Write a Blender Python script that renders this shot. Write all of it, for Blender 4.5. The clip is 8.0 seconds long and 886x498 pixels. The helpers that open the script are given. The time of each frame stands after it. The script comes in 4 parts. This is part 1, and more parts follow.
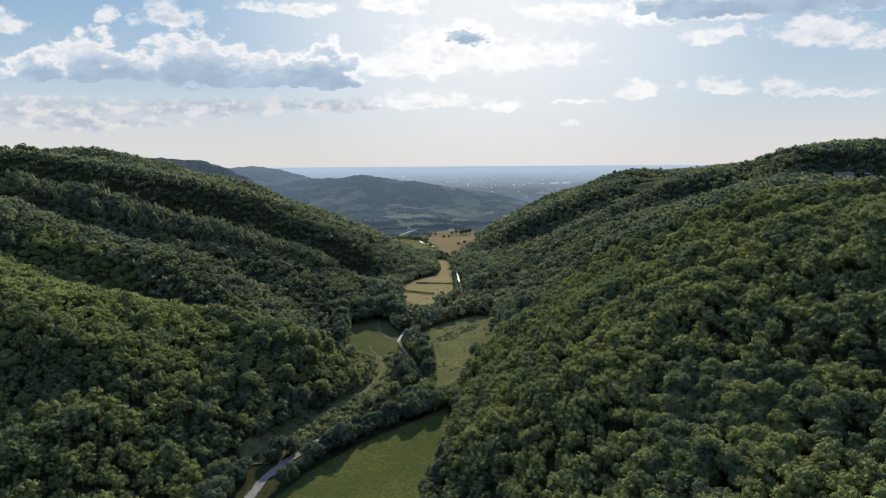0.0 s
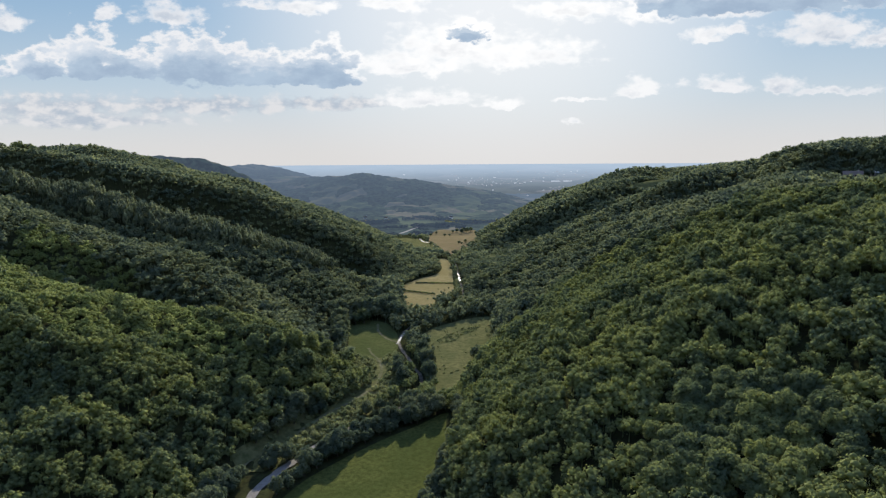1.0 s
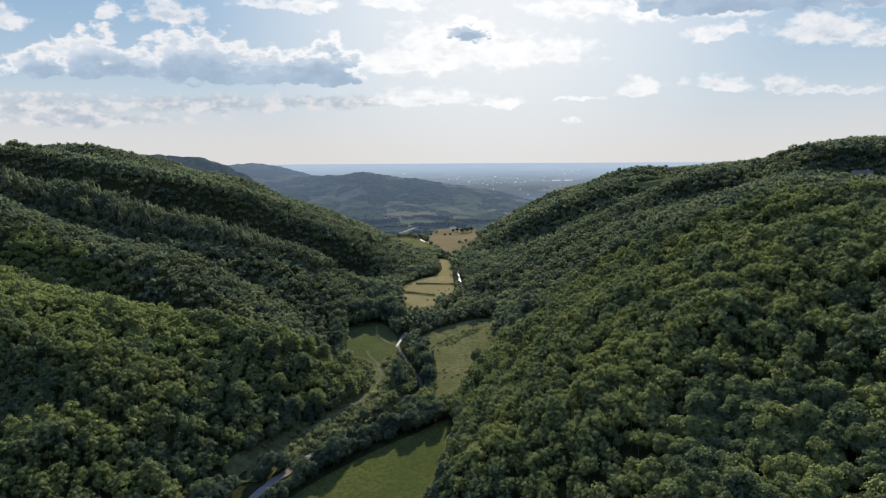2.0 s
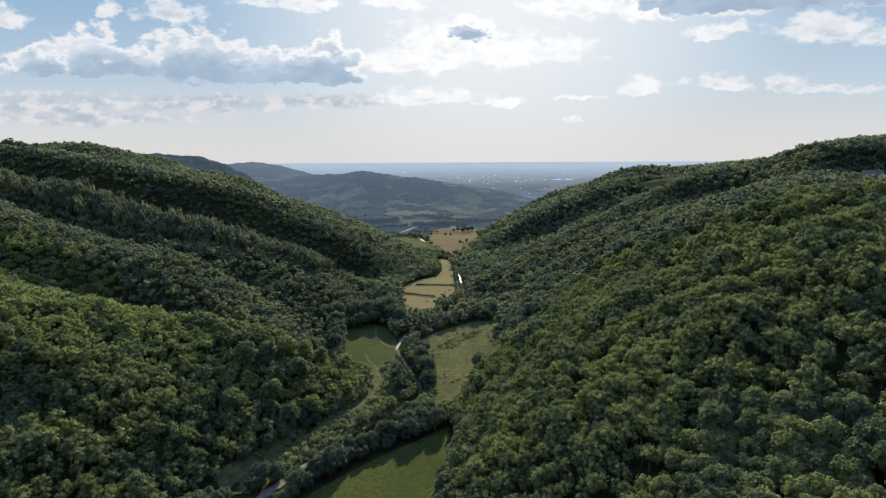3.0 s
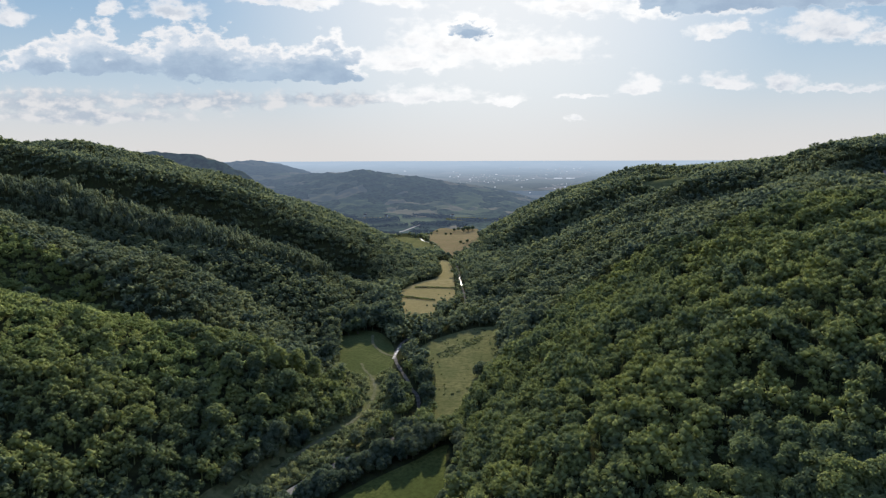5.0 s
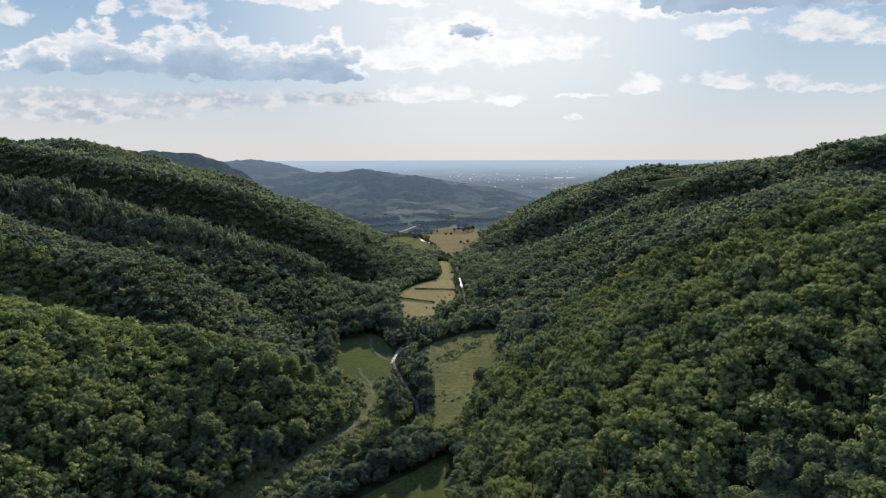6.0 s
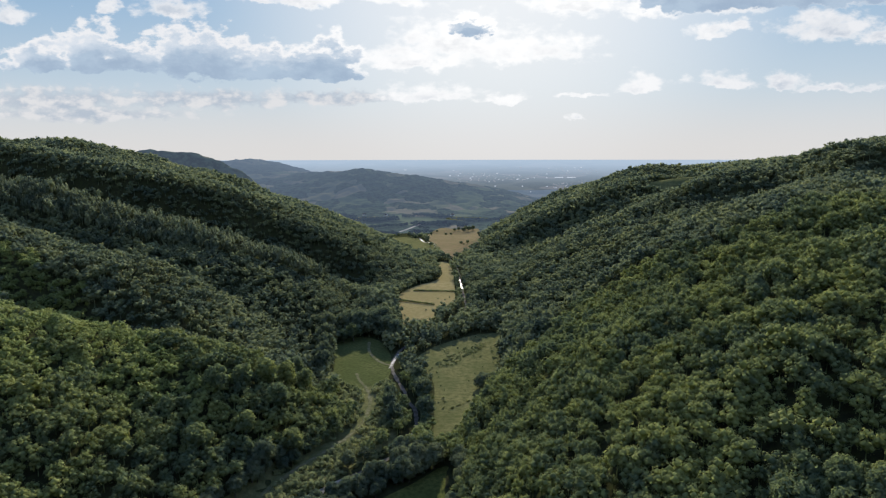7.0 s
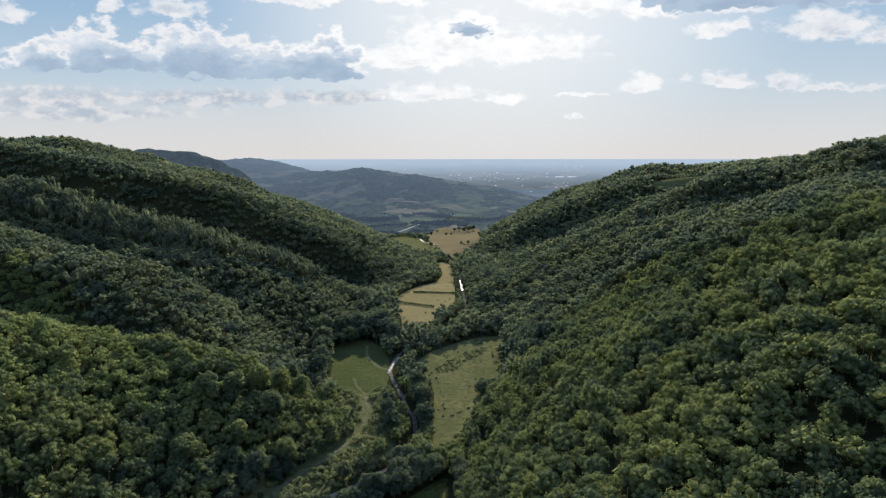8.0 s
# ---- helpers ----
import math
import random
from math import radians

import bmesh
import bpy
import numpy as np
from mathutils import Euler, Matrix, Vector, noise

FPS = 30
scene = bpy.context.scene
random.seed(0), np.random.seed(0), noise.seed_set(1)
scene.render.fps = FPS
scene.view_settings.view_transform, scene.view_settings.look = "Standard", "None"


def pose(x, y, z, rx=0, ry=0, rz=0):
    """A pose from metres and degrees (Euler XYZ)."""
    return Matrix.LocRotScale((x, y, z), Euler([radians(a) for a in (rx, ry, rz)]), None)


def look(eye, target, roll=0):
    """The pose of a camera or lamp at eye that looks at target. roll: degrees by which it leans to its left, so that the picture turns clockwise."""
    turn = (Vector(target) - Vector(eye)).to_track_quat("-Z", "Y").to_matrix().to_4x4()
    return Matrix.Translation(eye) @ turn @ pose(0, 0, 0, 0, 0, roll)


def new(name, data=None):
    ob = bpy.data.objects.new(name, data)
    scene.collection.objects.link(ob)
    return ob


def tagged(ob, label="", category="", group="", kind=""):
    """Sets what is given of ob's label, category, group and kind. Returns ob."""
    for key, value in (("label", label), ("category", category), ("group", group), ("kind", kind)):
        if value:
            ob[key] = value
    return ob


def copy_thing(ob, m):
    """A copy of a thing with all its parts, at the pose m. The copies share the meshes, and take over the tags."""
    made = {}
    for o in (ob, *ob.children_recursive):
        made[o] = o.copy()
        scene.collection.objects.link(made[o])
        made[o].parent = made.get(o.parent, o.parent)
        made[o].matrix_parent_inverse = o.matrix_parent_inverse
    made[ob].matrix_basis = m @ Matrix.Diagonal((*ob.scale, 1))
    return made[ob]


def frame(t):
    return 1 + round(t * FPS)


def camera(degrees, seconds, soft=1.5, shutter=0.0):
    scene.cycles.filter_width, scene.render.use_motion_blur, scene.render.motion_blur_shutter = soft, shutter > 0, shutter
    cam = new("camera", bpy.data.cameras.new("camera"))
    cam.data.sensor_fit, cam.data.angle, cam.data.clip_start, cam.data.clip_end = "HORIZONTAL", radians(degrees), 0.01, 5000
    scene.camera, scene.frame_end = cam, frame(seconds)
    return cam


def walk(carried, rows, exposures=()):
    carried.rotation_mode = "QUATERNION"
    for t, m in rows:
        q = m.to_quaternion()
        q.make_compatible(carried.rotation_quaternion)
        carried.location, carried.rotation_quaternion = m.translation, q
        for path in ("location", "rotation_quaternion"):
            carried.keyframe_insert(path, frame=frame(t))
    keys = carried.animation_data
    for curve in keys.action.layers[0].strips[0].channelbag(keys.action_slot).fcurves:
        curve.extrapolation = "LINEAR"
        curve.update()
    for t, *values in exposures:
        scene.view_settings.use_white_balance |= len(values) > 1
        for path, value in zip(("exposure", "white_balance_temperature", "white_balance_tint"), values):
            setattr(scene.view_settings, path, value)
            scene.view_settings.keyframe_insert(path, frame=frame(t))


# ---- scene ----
cam = camera(73.9, 8.0, soft=1.2)
METRES, EYE, TILT, LEAN, TURN = 70.0, 121.0, -8.3, 0.4, 0.0
ROWS = [
    (0.0, 0.0, 0.0, 0.0, -0.0, 0.0, -0.0),
    (0.5, 0.0009, 0.0555, 0.0084, 0.04, -0.1, -0.03),
    (1.0, 0.0012, 0.1124, 0.0178, 0.07, -0.19, -0.05),
    (1.5, 0.0021, 0.1709, 0.0268, 0.09, -0.24, -0.06),
    (3.0, 0.0037, 0.3524, 0.0558, 0.15, -0.38, -0.12),
    (3.5, 0.0047, 0.4148, 0.0659, 0.16, -0.43, -0.15),
    (4.0, 0.0056, 0.4771, 0.0766, 0.18, -0.46, -0.17),
    (4.5, 0.0064, 0.5403, 0.0868, 0.19, -0.49, -0.21),
    (6.0, 0.0098, 0.7308, 0.1183, 0.21, -0.59, -0.29),
    (6.5, 0.01, 0.7948, 0.1277, 0.2, -0.61, -0.34),
    (7.0, 0.0105, 0.859, 0.138, 0.21, -0.64, -0.34),
    (7.5, 0.011, 0.923, 0.1482, 0.21, -0.67, -0.36),
    (8.0, 0.0115, 0.9874, 0.1575, 0.22, -0.71, -0.38),
]
walk(cam, [(t, pose(0, 0, EYE, TILT, LEAN, TURN) @ pose(METRES * x, METRES * y, METRES * z, 90 + pitch, roll, yaw)) for t, x, y, z, yaw, pitch, roll in ROWS])

# ---- world and sun ----
scene.view_settings.exposure = 0.75
SUN_ELEVATION, SUN_AZIMUTH = 22.0, 5.0      # degrees above the horizon; degrees east of the valley's axis
SUN_STRENGTH, SKY_STRENGTH = 5.0, 0.06


class Nodes:
    """A small wrapper to write node trees as formulas."""

    def __init__(self, tree):
        self.tree = tree
        tree.nodes.clear()

    def node(self, kind, operation=None):
        n = self.tree.nodes.new(kind)
        if operation:
            n.operation = operation
        return n

    def link(self, a, b):
        self.tree.links.new(a, b)

    def feed(self, socket, value):
        if isinstance(value, bpy.types.NodeSocket):
            self.link(value, socket)
        elif value is not None:
            socket.default_value = value

    def math(self, op, a, b=None, c=None, clamp=False):
        n = self.node("ShaderNodeMath", op)
        n.use_clamp = clamp
        for i, v in enumerate((a, b, c)):
            self.feed(n.inputs[i], v)
        return n.outputs[0]

    def vec(self, op, a, b=None):
        n = self.node("ShaderNodeVectorMath", op)
        self.feed(n.inputs[0], a)
        if op == "SCALE":
            self.feed(n.inputs["Scale"], b)
        else:
            self.feed(n.inputs[1], b)
        return n.outputs[0]

    def noise(self, vector, scale, detail=4.0, rough=0.55, colour=False):
        n = self.node("ShaderNodeTexNoise")
        self.feed(n.inputs["Vector"], vector)
        n.inputs["Scale"].default_value, n.inputs["Detail"].default_value, n.inputs["Roughness"].default_value = scale, detail, rough
        return n.outputs["Color" if colour else "Fac"]

    def step(self, value, low, high, to_low=0.0, to_high=1.0):
        n = self.node("ShaderNodeMapRange")
        n.interpolation_type = "SMOOTHSTEP"
        self.feed(n.inputs["Value"], value)
        for key, v in (("From Min", low), ("From Max", high), ("To Min", to_low), ("To Max", to_high)):
            n.inputs[key].default_value = v
        return n.outputs["Result"]

    def mix(self, fac, a, b):
        n = self.node("ShaderNodeMix")
        n.data_type = "RGBA"
        self.feed(n.inputs[0], fac)
        for socket, v in ((n.inputs[6], a), (n.inputs[7], b)):
            self.feed(socket, (*v, 1.0) if isinstance(v, tuple) and len(v) == 3 else v)
        return n.outputs[2]


# Clouds ahead, as (azimuth slope, elevation slope, half width, height above the base line, depth below it).
GREY_CLOUDS = [
    (-0.665, 0.150, 0.070, 0.040, 0.013), (-0.585, 0.150, 0.065, 0.070, 0.015), (-0.520, 0.150, 0.065, 0.045, 0.013),
    (-0.425, 0.150, 0.065, 0.070, 0.018), (-0.375, 0.145, 0.086, 0.057, 0.020), (-0.300, 0.140, 0.076, 0.045, 0.015),
    (-0.230, 0.138, 0.076, 0.048, 0.015), (-0.185, 0.138, 0.054, 0.063, 0.015), (0.040, 0.205, 0.043, 0.020, 0.015),
    (0.400, 0.248, 0.110, 0.045, 0.018), (0.560, 0.258, 0.184, 0.045, 0.022), (0.720, 0.270, 0.130, 0.034, 0.018),
]
PALE_CLOUDS = [
    (-0.450, 0.235, 0.062, 0.030, 0.014), (-0.540, 0.238, 0.020, 0.018, 0.010), (-0.300, 0.248, 0.045, 0.014, 0.008),
    (-0.225, 0.246, 0.062, 0.016, 0.008), (-0.715, 0.225, 0.040, 0.030, 0.016), (0.205, 0.238, 0.085, 0.024, 0.018),
    (-0.080, 0.252, 0.060, 0.020, 0.012), (0.015, 0.175, 0.110, 0.060, 0.020), (0.120, 0.165, 0.140, 0.040, 0.016),
    (-0.060, 0.150, 0.140, 0.040, 0.012), (0.325, 0.112, 0.048, 0.024, 0.008), (0.460, 0.115, 0.062, 0.022, 0.006),
    (0.555, 0.112, 0.040, 0.024, 0.006), (0.640, 0.108, 0.085, 0.012, 0.005), (0.430, 0.195, 0.035, 0.024, 0.008),
    (0.480, 0.208, 0.022, 0.020, 0.008), (0.620, 0.200, 0.090, 0.040, 0.018), (0.720, 0.190, 0.060, 0.030, 0.012),
    (-0.030, 0.096, 0.100, 0.024, 0.008), (0.105, 0.092, 0.042, 0.014, 0.005), (0.215, 0.064, 0.020, 0.008, 0.004),
    (0.230, 0.098, 0.050, 0.006, 0.003), (0.325, 0.236, 0.070, 0.024, 0.016), (0.450, 0.238, 0.100, 0.014, 0.012), (0.600, 0.248, 0.130, 0.012, 0.012),
]
VEIL_CLOUDS = [
    (-0.650, 0.090, 0.150, 0.026, 0.018), (-0.400, 0.092, 0.160, 0.020, 0.014), (-0.200, 0.095, 0.140, 0.012, 0.008),
    (-0.600, 0.070, 0.180, 0.012, 0.010),
]

world = bpy.data.worlds.new("sky")
scene.world = world
world.use_nodes = True
k = Nodes(world.node_tree)
way = k.node("ShaderNodeTexCoord").outputs["Generated"]
split = k.node("ShaderNodeSeparateXYZ")
k.link(way, split.inputs[0])
dx, dy, dz = split.outputs
front = k.math("MAXIMUM", dy, 0.12)
u, v = k.math("DIVIDE", dx, front), k.math("DIVIDE", dz, front)
flat = k.node("ShaderNodeCombineXYZ")
k.feed(flat.inputs[0], u), k.feed(flat.inputs[1], k.math("MULTIPLY", v, 1.7)), k.feed(flat.inputs[2], k.math("LESS_THAN", dy, 0.12))
flat = flat.outputs[0]
billow = k.noise(flat, 30.0, 8.0, 0.54)
billow_low = k.noise(flat, 5.0, 3.0, 0.5)
warp = k.node("ShaderNodeSeparateColor")
k.link(k.noise(flat, 26.0, 6.0, 0.6, True), warp.inputs[0])
wu = k.math("MULTIPLY_ADD", k.math("SUBTRACT", warp.outputs[0], 0.5), 0.060, u)
wv = k.math("MULTIPLY_ADD", k.math("SUBTRACT", warp.outputs[1], 0.5), 0.034, v)


def cloud_field(clouds):
    """How deep inside the nearest of the clouds a direction lies: 1 in the middle of its base, 0 at its edge."""
    total = None
    for cu, cv, half, above, below in clouds:
        a = k.math("DIVIDE", k.math("SUBTRACT", wu, cu), half)
        rise = k.math("SUBTRACT", wv, cv)
        b = k.math("MAXIMUM", k.math("DIVIDE", rise, above), k.math("DIVIDE", rise, -below))
        inside = k.math("SUBTRACT", 1.0, k.math("SQRT", k.math("ADD", k.math("MULTIPLY", a, a), k.math("MULTIPLY", b, b))))
        total = inside if total is None else k.math("SMOOTH_MAX", total, inside, 0.15)
    return total


def density(clouds, ragged):
    return k.math("MULTIPLY_ADD", k.math("SUBTRACT", billow, 0.5), ragged, cloud_field(clouds))


sky = k.node("ShaderNodeTexSky")
sky.sky_type, sky.sun_disc, sky.altitude, sky.dust_density = "NISHITA", False, 300.0, 1.6
sky.sun_elevation, sky.sun_rotation = radians(SUN_ELEVATION), radians(SUN_AZIMUTH)
blue = k.vec("SCALE", sky.outputs[0], SKY_STRENGTH)
toward = (math.sin(radians(SUN_AZIMUTH)) * math.cos(radians(SUN_ELEVATION)), math.cos(radians(SUN_AZIMUTH)) * math.cos(radians(SUN_ELEVATION)), math.sin(radians(SUN_ELEVATION)))
near_sun = k.node("ShaderNodeVectorMath", "DOT_PRODUCT")
k.link(way, near_sun.inputs[0])
near_sun.inputs[1].default_value = toward
near_sun = near_sun.outputs["Value"]
blue = k.mix(0.70, blue, (0.30, 0.53, 0.80))
air = k.mix(k.step(dz, 0.02, 0.26, 0.90, 0.0), blue, (0.64, 0.73, 0.80))
air = k.mix(k.step(dz, 0.0, 0.12, 0.90, 0.0), air, (0.77, 0.745, 0.73))
air = k.mix(k.step(dz, 0.30, 0.62, 0.0, 0.9), air, (0.25, 0.44, 0.98))
glow = k.step(near_sun, 0.88, 1.0)
air = k.mix(k.math("MULTIPLY", glow, 0.60), air, (0.96, 0.97, 0.98))
lit = k.mix(glow, (0.90, 0.91, 0.94), (1.10, 1.10, 1.10))
soft_shade = k.mix(glow, (0.60, 0.66, 0.75), (0.92, 0.93, 0.95))
veil = density(VEIL_CLOUDS, 2.2)
puffs = k.noise(flat, 14.0, 5.0, 0.6)
air = k.mix(k.step(veil, -0.25, 0.60, 0.0, 0.90), air, k.mix(k.step(billow, 0.40, 0.62), (0.48, 0.55, 0.65), (0.80, 0.80, 0.82)))
pale = density(PALE_CLOUDS, 2.2)
air = k.mix(k.step(pale, -0.12, 0.62, 0.0, 0.95), air, k.mix(k.math("MULTIPLY", k.step(pale, 0.25, 0.95), k.step(k.math("MULTIPLY_ADD", billow, 0.5, puffs), 0.86, 0.62)), lit, soft_shade))
grey = density(GREY_CLOUDS, 1.7)
body_field = density([(cu, cv - 0.006, half * 0.98, above * 0.96, below * 2.4) for cu, cv, half, above, below in GREY_CLOUDS], 1.8)
base_field = density([(cu, cv - 0.012, half * 0.95, above * 0.62, below * 2.4) for cu, cv, half, above, below in GREY_CLOUDS], 1.4)
inner = k.mix(k.step(k.math("MULTIPLY_ADD", billow, 0.6, puffs), 0.66, 1.0), (0.52, 0.63, 0.76), (0.74, 0.80, 0.88))
inner = k.mix(k.step(base_field, -0.10, 0.42), inner, k.mix(k.step(puffs, 0.35, 0.65), (0.38, 0.49, 0.64), (0.48, 0.60, 0.74)))
body = k.mix(k.step(body_field, 0.04, 0.34), lit, inner)
air = k.mix(k.step(grey, -0.10, 0.20), air, body)
back = k.math("MULTIPLY", k.step(k.noise(way, 3.0, 6.0, 0.6), 0.48, 0.64), k.step(dy, 0.3, -0.1))
air = k.mix(k.math("MULTIPLY", back, 0.8), air, (0.70, 0.71, 0.74))
background = k.node("ShaderNodeBackground")
k.link(air, background.inputs[0])
background.inputs[1].default_value = 0.568
k.link(background.outputs[0], k.node("ShaderNodeOutputWorld").inputs[0])

sun = new("sun", bpy.data.lights.new("sun", "SUN"))
sun.data.energy, sun.data.angle, sun.data.color = SUN_STRENGTH, radians(0.8), (1.0, 0.93, 0.80)
sun.matrix_world = look(Vector(toward) * 900, (0, 0, 0))


# ---- materials ----
def material(name):
    m = bpy.data.materials.new(name)
    m.use_nodes = True
    n = Nodes(m.node_tree)
    return m, n, n.node("ShaderNodeOutputMaterial")


def foliage(name, dark, mid, bright, through_light=0.42, wax=0.02, sunlit=((0.152, 0.255, 0.108), (0.305, 0.345, 0.068))):
    """Leaves: matt and let some light through; the hue changes from stand to stand, crown to crown and clump to clump."""
    m, n, out = material(name)
    where = n.node("ShaderNodeNewGeometry")
    place = where.outputs["Position"]
    cells = n.node("ShaderNodeTexVoronoi")
    cells.inputs["Scale"].default_value = 0.21
    n.link(n.vec("ADD", place, n.vec("SCALE", n.noise(place, 0.5, 2.0, 0.5, True), 2.0)), cells.inputs["Vector"])
    crown = n.node("ShaderNodeSeparateColor")
    n.link(cells.outputs["Color"], crown.inputs[0])
    stand_ = n.step(n.noise(place, 0.045, 3.0), 0.36, 0.64)
    leaf = where.outputs["Random Per Island"]
    own = n.node("ShaderNodeObjectInfo").outputs["Random"]
    shade = n.math("ADD", n.math("MULTIPLY", crown.outputs[0], 0.30), n.math("MULTIPLY", leaf, 0.12))
    shade = n.math("ADD", n.math("MULTIPLY", stand_, 0.34), n.math("MULTIPLY_ADD", own, 0.10, shade))
    colour = n.mix(n.math("MULTIPLY_ADD", crown.outputs[1], 0.6, n.math("MULTIPLY", stand_, 0.4)), dark, mid)
    colour = n.mix(n.math("MULTIPLY", n.step(shade, 0.12, 0.82), 0.8), colour, bright)
    diffuse, trans = n.node("ShaderNodeBsdfDiffuse"), n.node("ShaderNodeBsdfTranslucent")
    n.link(colour, diffuse.inputs["Color"])
    n.link(n.mix(0.45, colour, n.mix(0.5, bright, n.mix(stand_, *sunlit))), trans.inputs["Color"])
    both = n.node("ShaderNodeMixShader")
    both.inputs[0].default_value = through_light
    n.link(diffuse.outputs[0], both.inputs[1]), n.link(trans.outputs[0], both.inputs[2])
    gloss, waxy = n.node("ShaderNodeBsdfGlossy"), n.node("ShaderNodeMixShader")
    gloss.inputs["Roughness"].default_value = 0.75
    edge = n.node("ShaderNodeFresnel")
    edge.inputs["IOR"].default_value = 1.38
    n.link(n.math("MULTIPLY", edge.outputs[0], wax), waxy.inputs[0])
    n.link(both.outputs[0], waxy.inputs[1]), n.link(gloss.outputs[0], waxy.inputs[2])
    n.link(waxy.outputs[0], out.inputs[0])
    return m


def surface(name, colours, scales, rough=0.9, bump=0.3, bump_scale=1.5, bump_size=0.3):
    """A matt natural surface: three colours mixed by a broad and a fine pattern."""
    m, n, out = material(name)
    place = n.node("ShaderNodeNewGeometry").outputs["Position"]
    broad = n.step(n.noise(place, scales[0], 4.0), 0.36, 0.64)
    fine = n.step(n.noise(place, scales[1], 5.0, 0.65), 0.34, 0.68)
    colour = n.mix(fine, n.mix(broad, colours[0], colours[1]), colours[2])
    shader = n.node("ShaderNodeBsdfPrincipled")
    n.link(colour, shader.inputs["Base Color"])
    shader.inputs["Roughness"].default_value = rough
    shader.inputs["Specular IOR Level"].default_value = 0.0
    b = n.node("ShaderNodeBump")
    b.inputs["Strength"].default_value, b.inputs["Distance"].default_value = bump, bump_size
    n.link(n.noise(place, bump_scale, 6.0, 0.7), b.inputs["Height"])
    n.link(b.outputs[0], shader.inputs["Normal"])
    n.link(shader.outputs[0], out.inputs[0])
    return m


LEAF_OAK = foliage("oak_leaves", (0.072, 0.101, 0.068), (0.117, 0.146, 0.075), (0.268, 0.288, 0.094))
# Oak leaves with the blue haze of distance mixed into their colours.
LEAF_HAZED = foliage("hazed_oak_leaves", (0.074, 0.103, 0.080), (0.117, 0.145, 0.092), (0.245, 0.264, 0.126), sunlit=((0.160, 0.240, 0.134), (0.294, 0.321, 0.097)))
LEAF_BUSH = foliage("bush_leaves", (0.103, 0.127, 0.066), (0.149, 0.171, 0.077), (0.278, 0.284, 0.132))
LEAF_TALL = foliage("tall_tree_leaves", (0.094, 0.122, 0.090), (0.130, 0.157, 0.102), (0.250, 0.268, 0.142), sunlit=((0.172, 0.248, 0.125), (0.285, 0.322, 0.105)))
LEAF_YOUNG = foliage("young_tree_leaves", (0.170, 0.211, 0.077), (0.211, 0.245, 0.088), (0.319, 0.343, 0.127), 0.50)
LEAF_DARK = foliage("dark_tree_leaves", (0.054, 0.078, 0.059), (0.084, 0.108, 0.070), (0.165, 0.186, 0.105), 0.38)
BARK = surface("bark", ((0.09, 0.075, 0.06), (0.14, 0.12, 0.10), (0.06, 0.05, 0.04)), (0.8, 6.0))
FOREST_FLOOR = surface("forest_floor", ((0.030, 0.036, 0.014), (0.045, 0.050, 0.020), (0.022, 0.022, 0.012)), (0.03, 0.4))
GRASS = surface("meadow_grass", ((0.060, 0.072, 0.022), (0.088, 0.094, 0.028), (0.044, 0.054, 0.016)), (0.035, 0.5), bump=0.6, bump_scale=1.2)
PASTURE = surface("dry_pasture", ((0.098, 0.102, 0.044), (0.142, 0.134, 0.060), (0.070, 0.076, 0.030)), (0.045, 0.35), bump=0.6, bump_scale=1.2)
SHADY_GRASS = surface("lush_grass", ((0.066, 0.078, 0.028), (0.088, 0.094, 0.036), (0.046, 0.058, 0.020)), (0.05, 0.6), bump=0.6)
HAY = surface("mown_hay", ((0.195, 0.162, 0.076), (0.232, 0.190, 0.094), (0.165, 0.142, 0.064)), (0.025, 0.25))
STUBBLE = surface("dry_stubble", ((0.160, 0.120, 0.068), (0.195, 0.150, 0.088), (0.125, 0.110, 0.055)), (0.012, 0.12))
DIRT = surface("dirt_track", ((0.118, 0.112, 0.062), (0.150, 0.138, 0.088), (0.076, 0.084, 0.036)), (0.12, 0.6))
GRAVEL = surface("river_gravel", ((0.200, 0.185, 0.165), (0.240, 0.220, 0.195), (0.150, 0.138, 0.118)), (0.15, 1.5))
TARMAC = surface("pale_road", ((0.270, 0.260, 0.240), (0.310, 0.300, 0.275), (0.230, 0.220, 0.205)), (0.1, 1.0))


def water(name, ripple, pale, sheen, rough):
    m, n, out = material(name)
    place = n.node("ShaderNodeNewGeometry").outputs["Position"]
    shader = n.node("ShaderNodeBsdfPrincipled")
    n.link(n.mix(n.step(n.noise(place, 0.5, 4.0), 0.42, 0.60), (0.080, 0.074, 0.062), pale), shader.inputs["Base Color"])
    shader.inputs["Roughness"].default_value = rough
    shader.inputs["IOR"].default_value = 1.33
    shader.inputs["Specular IOR Level"].default_value = sheen
    b = n.node("ShaderNodeBump")
    b.inputs["Strength"].default_value, b.inputs["Distance"].default_value = ripple, 0.2
    n.link(n.noise(place, 1.6, 5.0, 0.65), b.inputs["Height"])
    n.link(b.outputs[0], shader.inputs["Normal"])
    n.link(shader.outputs[0], out.inputs[0])
    return m


WATER = water("stream_water", 0.12, (0.125, 0.114, 0.096), 0.0, 0.55)
# Rippled water whose paler base colour carries the sun's glints.
GLINT_WATER = water("glint_water", 0.5, (0.280, 0.275, 0.260), 0.05, 0.42)
PLASTER = surface("grey_plaster", ((0.42, 0.40, 0.37), (0.48, 0.46, 0.42), (0.36, 0.34, 0.31)), (0.3, 3.0), bump=0.1)
WHITE_WALL = surface("white_wall", ((0.72, 0.71, 0.68), (0.78, 0.77, 0.74), (0.66, 0.65, 0.62)), (0.1, 1.0), bump=0.05)
ROOF_TILE = surface("weathered_roof", ((0.16, 0.13, 0.11), (0.20, 0.16, 0.14), (0.12, 0.10, 0.09)), (0.4, 4.0))
